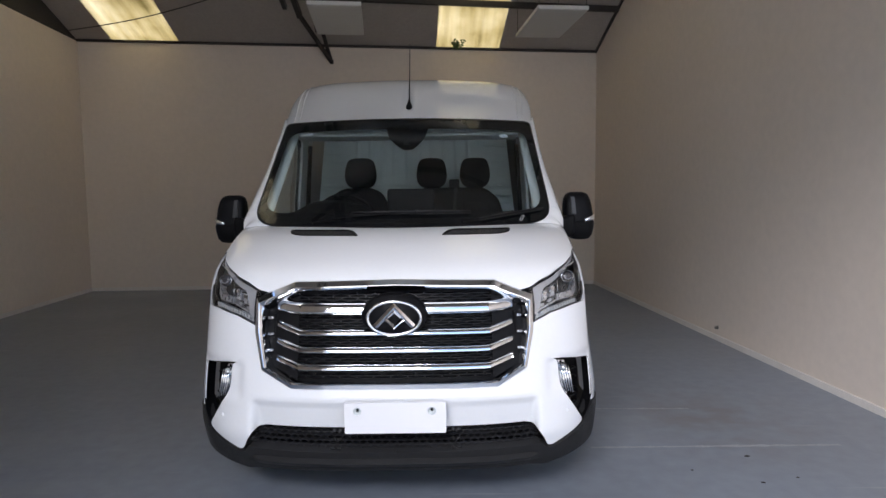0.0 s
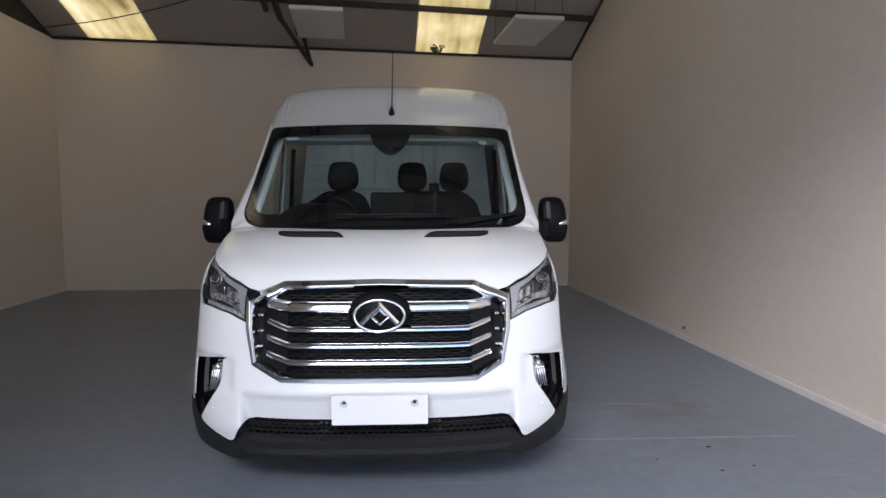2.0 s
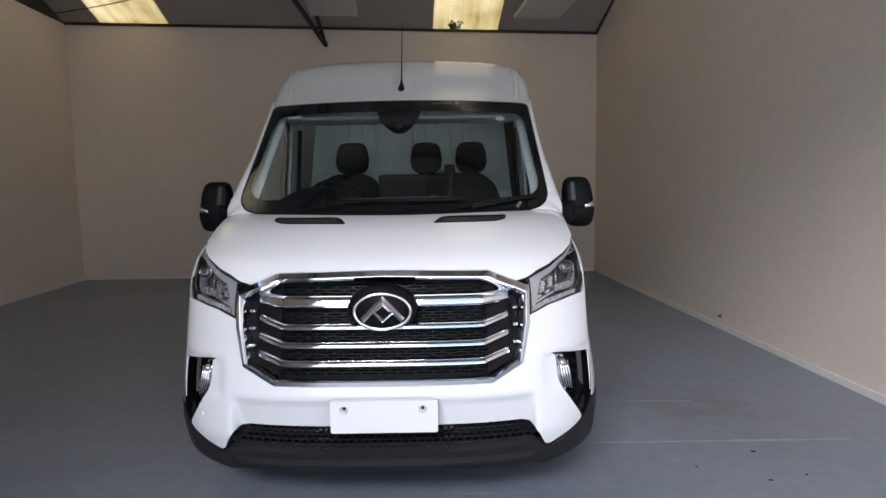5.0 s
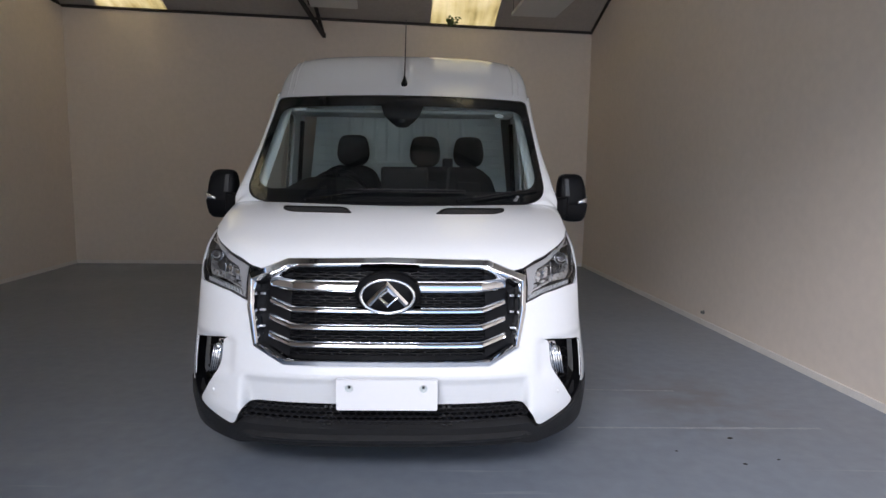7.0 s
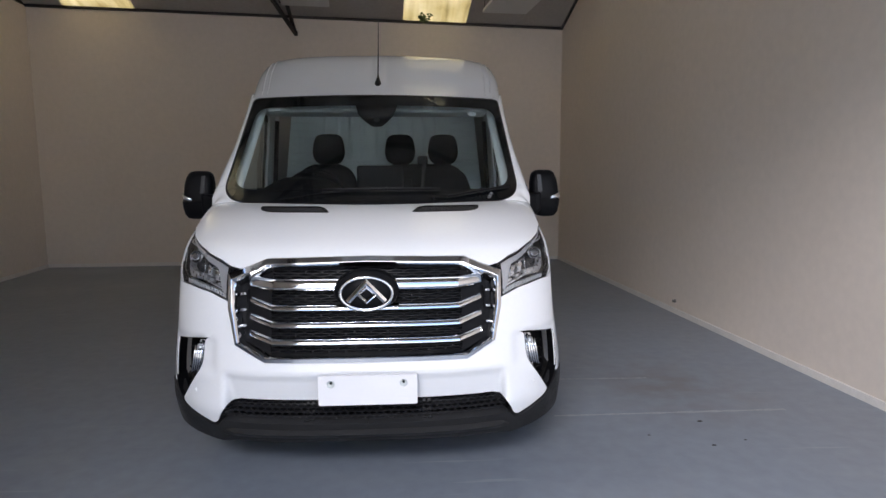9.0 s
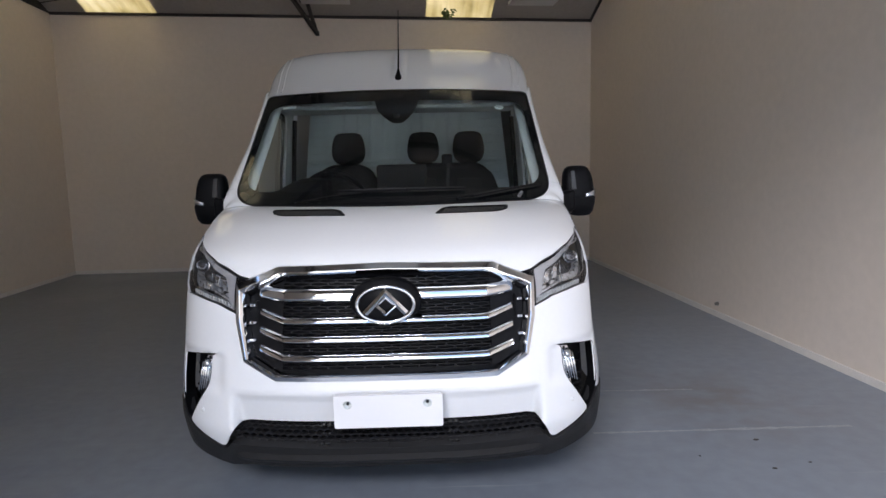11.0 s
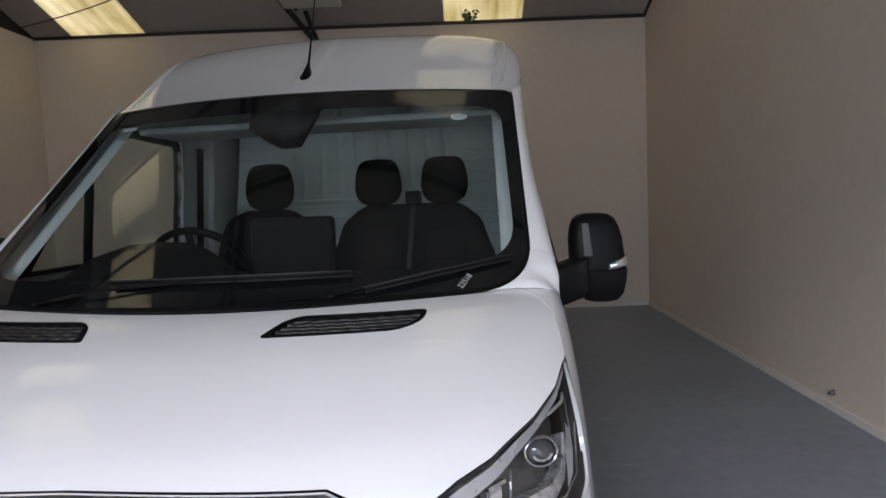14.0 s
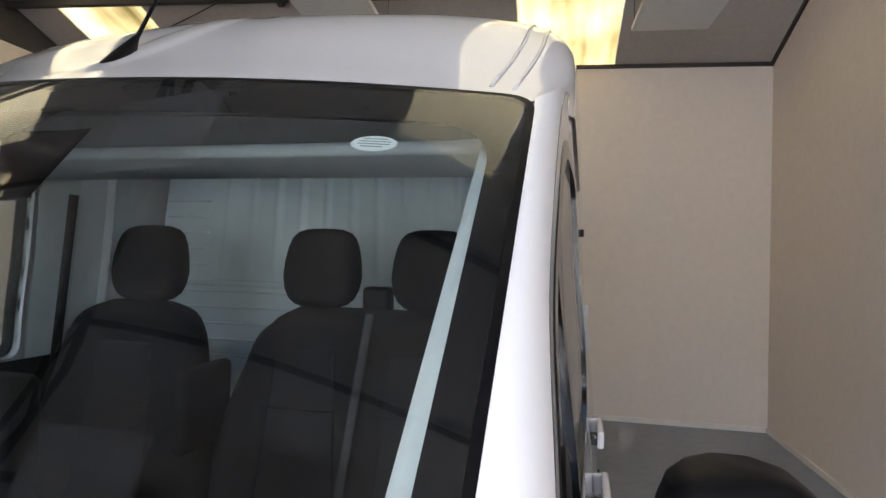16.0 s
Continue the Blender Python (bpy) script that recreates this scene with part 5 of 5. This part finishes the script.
def seat(cx, w, widths, heads, yb):
    """A cab seat with its backrest, centre panels and head restraints."""
    s = part("seat", pad(cx, w, 1.98, 0.78, 0.95, 0.56, 0, 0, 0.06), FABRIC, van, "black fabric cab seat")
    part("seat_base", box(cx - w / 2 + 0.03, cx + w / 2 - 0.03, 1.75, 2.22, 0.45, 0.80, 0.02), DASH, s)
    part("backrest", backrest(cx, yb, 1.592, widths), FABRIC, s)
    for hx in heads:
        panel = box(hx - 0.125, hx + 0.125, -0.012, 0.012, 1.0, 1.47, 0.011, 3)
        for v in panel.verts:
            v.co.x = hx + (v.co.x - hx) * (1 - 0.25 * max(0.0, (v.co.z - 1.25) / 0.22))
            v.co.y += yb + 0.16 * (v.co.z - 0.9) - 0.066
        part("backrest_panel", panel, PANELCLOTH, s, "charcoal woven centre panel")
        part("panel_seam", tube([(hx - 0.12, yb + 0.16 * 0.40 - 0.080, 1.30), (hx + 0.12, yb + 0.16 * 0.40 - 0.080, 1.30)], 0.003, 6), DASH, s)
        part("head_restraint", cushion(hx, 0.255, yb + 0.115, 1.592, 1.838, 0.12, 0.08), FABRIC, s)
        for g in (1, -1):
            part("restraint_post", tube([(hx + g * 0.05, yb + 0.115, 1.62), (hx + g * 0.05, yb + 0.105, 1.54)], 0.006, 6), CHROME, s)


PANELCLOTH = material("panel_cloth", (0.014, 0.014, 0.0155), 0.95, spec=0.15, vary=0.25, scale=8, fine=240)
BELT = material("belt_webbing", (0.015, 0.015, 0.016), 0.7, vary=0.1)
seat(-0.45, 0.54, [(0, 0.20), (0.02, 0.30), (0.045, 0.38), (0.10, 0.45), (0.15, 0.48), (0.25, 0.52), (0.44, 0.63), (0.69, 0.64)], [-0.435], 2.16)
seat(0.325, 0.96, [(0, 0.48), (0.03, 0.60), (0.06, 0.66), (0.09, 0.74), (0.22, 0.83), (0.31, 0.90), (0.42, 0.96), (0.69, 0.97)], [0.145, 0.505], 2.22)
part("armrest", box(-0.165, -0.118, 2.04, 2.28, 1.18, 1.425, 0.023, 3), FABRIC, van)
part("belt_housing", box(0.29, 0.375, 2.31, 2.38, 1.55, 1.660, 0.014, 3), BLACK, van, "black belt housing between the head restraints")
part("seat_belt", grid([[(0.345 - 0.005 * k + dx, 2.22 + 0.16 * (0.685 - 0.05 * k) - 0.0885 - 0.003 * abs(dx) / 0.013, 1.585 - 0.05 * k) for dx in (-0.013, 0.0, 0.013)] for k in range(13)]), BELT, van, "grey seat belt hanging over the bench")
bulk = bmesh.new()
brow = []
for zz in np.concatenate([np.linspace(0.45, 1.62, 12), np.linspace(1.64, 2.42, 14)]):
    row = []
    for xx in np.linspace(-0.93, 0.93, 141):
        d = 0.0
        if zz > 1.66 and abs(xx) < 0.62:
            d = 0.014 * (max(0.0, math.sin(xx * 2 * math.pi / 0.124) - 0.78) / 0.22) ** 0.5 * min(1.0, (zz - 1.66) / 0.04)
        row.append((xx * (1 if zz < 1.1 else 1 - 0.12 * (zz - 1.1)), 2.87 - d, zz))
    brow.append(row)
part("bulkhead", grid(brow, bm=bulk), BULKHEAD, van, "pale painted steel bulkhead with pressed ribs")
for k in range(12):
    z = 1.585 - 0.068 * k
    part("bulkhead_rib", box(-0.86, 0.86, 2.856, 2.872, z, z + 0.008, 0.003, 1), BULKHEAD, van)
for k in range(5):
    for sg in (1, -1):
        part("bulkhead_rib", box(min(sg * 0.62, sg * 0.82), max(sg * 0.62, sg * 0.82), 2.856, 2.872, 1.70 + 0.068 * k, 1.708 + 0.068 * k, 0.003, 1), BULKHEAD, van)
part("bulkhead_rail", box(-0.84, 0.84, 2.83, 2.87, 1.612, 1.640, 0.006), BULKHEAD, van)
part("headliner", grid([[(x, r + 0.03 + 0.2 * (x / 0.84) ** 2 * max(0, 1 - (r - 1.43) / 1.3), 1.985 + 0.12 * min(1, (r - 1.43) / 0.5) + 0.10 * max(0, min(1, (r - 1.9) / 0.6)) * (1 - (x / 0.85) ** 4)) for x in np.linspace(-0.85, 0.85, 25)] for r in np.linspace(1.40, 2.82, 20)]), HEADLINER, van, "pale cloth headliner")
part("overhead_shelf", box(-0.80, 0.80, 1.72, 2.05, 1.955, 1.985, 0.012, 3), TRIMGREY, van, "grey overhead shelf")
for sg in (1, -1):
    f = (lambda b: b) if sg > 0 else mirror_bm
    rows = []
    for k in range(15):
        v = 0.02 + 0.93 * k / 14
        p = Vector(screen(0.80 + 0.05 * (0.12 - v if v < 0.12 else 0), v)) + Vector((0, 0.035, -0.03))
        q = Vector(flank(screen(0.85, v)[1] + 0.10, 1.36 + 0.69 * v)) + Vector((-0.03, 0.02, 0))
        rows.append([p + Vector((-0.012 - 0.020 * v, 0.03, 0)), p, p * 0.45 + q * 0.55 + Vector((-0.01, 0, 0)), q])
    part("pillar_trim", f(grid(rows)), TRIMGREY, van, "pale grey inner pillar trim")
    part("b_pillar_trim", f(grid([[(flank(2.34, z)[0] - 0.03, y, z) for z in np.linspace(0.9, 2.08, 12)] for y in (2.29, 2.46)])), TRIMGREY, van, "grey inner pillar trim")
    part("seat_belt", f(tube([(flank(2.3, 1.98)[0] - 0.06, 2.40, 1.95), (flank(2.3, 1.4)[0] - 0.07, 2.38, 1.40), (flank(2.3, 1.0)[0] - 0.07, 2.36, 0.9)], 0.018, 6)), DASH, van)
    part("door_card", f(grid([[(flank(y, z)[0] - 0.05, y, z) for z in np.linspace(0.46, 1.37, 10)] for y in np.linspace(1.1, 2.40, 12)])), DASH, van)

# the body is a little fuller on the driver's side
for ob in van.children_recursive:
    if ob.type == "MESH" and ob.name != "marking":
        for vert in ob.data.vertices:
            if vert.co.x < -0.3:
                vert.co.x -= 0.015 * ease((-vert.co.x - 0.3) / 0.5)

# ---- roof steel, lights and small things in the room ----
def along(a, b, w, h, mat, name, parent=None, label="", roll=None):
    """A straight bar of rectangular section from a to b."""
    a, b = Vector(a), Vector(b)
    d = (b - a)
    bm = box(-w / 2, w / 2, 0, d.length, -h / 2, h / 2, min(w, h) * 0.08, 1)
    y = d.normalized()
    x = y.cross(Vector((0, 0, 1))).normalized()
    z = x.cross(y)
    m = Matrix(((x.x, y.x, z.x, a.x), (x.y, y.y, z.y, a.y), (x.z, y.z, z.z, a.z), (0, 0, 0, 1)))
    bm.transform(m)
    return link(name, bm, mat, parent, label, smooth=False)


for k, y in enumerate((6.47, 5.07, 3.67, 2.27, 0.87)):
    for sgn in (1, -1):
        yy = y if sgn > 0 else 2 * RIDGE - y
        if yy < FRONT + 0.3:
            continue
        xa, xb = BL.x + 0.02 - 0.0, BR.x + 0.055 * (BR.y - yy) - 0.02
        xa = BL.x + 0.070 * (BL.y - yy) + 0.02
        tagged(along((xa, yy - 0.13 + 0.05 * xa, roof_z(xa, yy - 0.13 + 0.05 * xa) - 0.03), (xb, yy - 0.13 + 0.05 * xb, roof_z(xb, yy - 0.13 + 0.05 * xb) - 0.03), 0.06, 0.085, IRON, "purlin"), "dark steel purlin under the roof sheets", "beam", "roof purlins", "structure")

# truss rafters and knee bracket
for tx in (-1.86,):
    truss = tagged(new("roof_truss"), "dark steel roof truss with a heel bracket on the wall", "truss")
    top = (tx, 6.45, roof_z(tx, 6.45) - 0.17)
    heel = (-1.58, back_y(-1.58) - 0.05, 3.775)
    along(heel, top, 0.055, 0.055, IRON, "tie_bar", truss)
    along(heel, (-1.64, 7.04, roof_z(-1.64, 7.04) - 0.03), 0.055, 0.03, IRON, "heel_strut", truss)
    along((-1.70, 6.86, 4.10), (-1.70, 6.66, roof_z(-1.7, 6.66) - 0.03), 0.03, 0.03, IRON, "link_bar", truss)
    along(top, (tx, RIDGE, roof_z(tx, RIDGE) - 0.17), 0.07, 0.10, IRON, "rafter", truss)
    along((tx, RIDGE, roof_z(tx, RIDGE) - 0.17), (tx, -3.4, roof_z(tx, -3.4) - 0.17), 0.07, 0.10, IRON, "rafter", truss)
    along((tx, 4.9, roof_z(tx, 4.9) - 0.2), (tx, 2.9, roof_z(tx, 4.9) - 0.2), 0.06, 0.06, IRON, "web_bar", truss)
    # lower chord and lacing of the truss
    nodes = [5.6, 4.7, 3.8, 2.9, 2.0, 1.1, RIDGE, -0.7, -1.6, -2.5, -3.3]
    for k in range(len(nodes) - 1):
        a, c = nodes[k], nodes[k + 1]
        la, lc = (tx, a, roof_z(tx, a) - 0.62), (tx, c, roof_z(tx, c) - 0.62)
        along(la, lc, 0.06, 0.07, IRON, "lower_chord", truss)
        along(la, (tx, (a + c) / 2, roof_z(tx, (a + c) / 2) - 0.17), 0.035, 0.035, IRON, "lacing_bar", truss)
        along((tx, (a + c) / 2, roof_z(tx, (a + c) / 2) - 0.17), lc, 0.035, 0.035, IRON, "lacing_bar", truss)
    part("wall_plate", box(heel[0] - 0.03, heel[0] + 0.03, heel[1] + 0.035, heel[1] + 0.052, 3.745, 3.82, 0.004), IRON, truss)


def panel_light(cx, cy, turn, hx=0.31, hy=0.63):
    """A square-edged suspended panel lamp, switched off, on four thin wires."""
    lamp = tagged(new("panel_light"), "switched-off white panel light hung on thin wires", "ceiling light", "suspended panel lights")
    lamp.matrix_basis = pose(cx, cy, 3.73, 0, 0, turn)
    fr = box(-hx, hx, -hy, hy, 0.0, 0.045, 0.004)
    part("lamp_body", fr, BOARD, lamp, "white metal tray", smooth=False)
    part("diffuser", box(0.025 - hx, hx - 0.025, 0.03 - hy, hy - 0.03, -0.004, 0.004, 0.002), BOARD, lamp, "matt white diffuser", smooth=False)
    for sx in (0.02 - hx, hx - 0.02):
        for sy in (0.03 - hy, hy - 0.03):
            part("wire", tube([(sx, sy, 0.04), (sx, sy, roof_z(cx + sx, cy + sy) - 3.73 + 0.03)], 0.0035, 6), IRON, lamp)
            part("hook", tube([(sx, sy, 0.03), (sx, sy, 0.075)], 0.009, 6), IRON, lamp)
    return lamp


panel_light(-1.06, 5.02, 6)
panel_light(1.64, 5.26, 5)
panel_light(-0.17, 0.25, 8, 0.29, 0.22)
panel_light(-0.77, 1.87, 8, 0.29, 0.22)

# slack cable under the roof
pts = []
for k in range(13):
    t = k / 12
    x, y = -5.66 + 3.2 * t, 7.03 - 1.0 * t
    pts.append((x, y, roof_z(x, y) - 0.03 - 0.085 * math.sin(math.pi * t)))
tagged(link("cable", tube(pts, 0.008, 6), IRON), "thin dark cable slung under the roof", "cable")

# weed growing in at the eave below the skylight
weed = tagged(new("weed"), "small green weed growing in at the eave", "plant")
wx, wy = 0.50, back_y(0.50) - 0.03
rng = random.Random(4)
for k in range(6):
    a, h = rng.uniform(-1.0, 1.0), rng.uniform(0.06, 0.15)
    tip = Vector((wx + 0.11 * a, wy - rng.uniform(0.12, 0.30), eave(wx) - 0.01 + 0.8 * h))
    root = Vector((wx + 0.02 * a, wy, eave(wx) - 0.01))
    mid_p = root.lerp(tip, 0.5) + Vector((0, -0.02, 0.02))
    stem = part("stem", tube([root, mid_p, tip], 0.003, 5), LEAF, weed)
    for j in range(5):
        p = root.lerp(tip, 0.35 + 0.16 * j)
        d = Vector((rng.uniform(-1, 1), rng.uniform(-0.6, 0.2), rng.uniform(-0.5, 0.6))).normalized()
        side = d.cross(Vector((0, 1, 0.2))).normalized()
        L, w = rng.uniform(0.045, 0.075), rng.uniform(0.014, 0.022)
        leaf = grid([[p + d * L * t + side * w * math.sin(math.pi * min(0.97, t + 0.03)) * s + Vector((0, 0, -0.012 * t * t)) for s in (-1, 0, 1)] for t in (0, 0.3, 0.6, 0.85, 1.0)])
        part("leaf", leaf, LEAF, stem)

# stub of pipe at the foot of the side wall
px, py = BR.x + 0.055 * (BR.y - 3.43) - 0.002, 3.43
stub = tagged(link("pipe_stub", tube([(px + 0.01, py, 0.135), (px - 0.030, py - 0.004, 0.135)], 0.014, 12), PIPE_GREY), "short grey pipe stub low on the wall", "pipe")
part("pipe_flange", tube([(px, py, 0.135), (px - 0.006, py, 0.135)], 0.020, 12), PIPE_GREY, stub)

# worn joint lines in the floor
for (x0, y0), (x1, y1), w in (((1.20, 1.46), (1.95, 1.44), 0.016), ((1.10, 0.80), (2.60, 0.80), 0.020)):
    jb = bmesh.new()
    rngj = random.Random(7)
    rows = []
    for k in range(30):
        t = k / 29
        ww = w * rngj.uniform(0.25, 1.0)
        rows.append([(x0 + (x1 - x0) * t, y0 + (y1 - y0) * t - ww, 0.0015), (x0 + (x1 - x0) * t, y0 + (y1 - y0) * t + ww, 0.0015)])
    grid(rows, bm=jb)
    structure("floor_joint", jb, material("worn_joint", (0.37, 0.39, 0.42), 0.6, vary=0.3, scale=9, fine=60), "pale worn joint line in the floor paint", "floor")

# small dark chips lying on the floor
rngc = random.Random(11)
for cx, cy, size in ((1.89, 0.34, 0.020), (2.10, 0.39, 0.014), (1.97, 0.66, 0.024), (1.58, 0.49, 0.012)):
    cb = bmesh.new()
    ring_c = [cb.verts.new((cx + size * rngc.uniform(0.5, 1.0) * math.cos(a), cy + size * rngc.uniform(0.3, 0.7) * math.sin(a), 0.001)) for a in [2 * math.pi * k / 7 for k in range(7)]]
    top_c = cb.verts.new((cx, cy, 0.005))
    cb.faces.new(ring_c[::-1])
    for k in range(7):
        cb.faces.new((ring_c[k], ring_c[(k + 1) % 7], top_c))
    tagged(link("paint_chip", cb, IRON, smooth=False), "small dark paint chip lying on the floor", "debris", "chips on the floor")
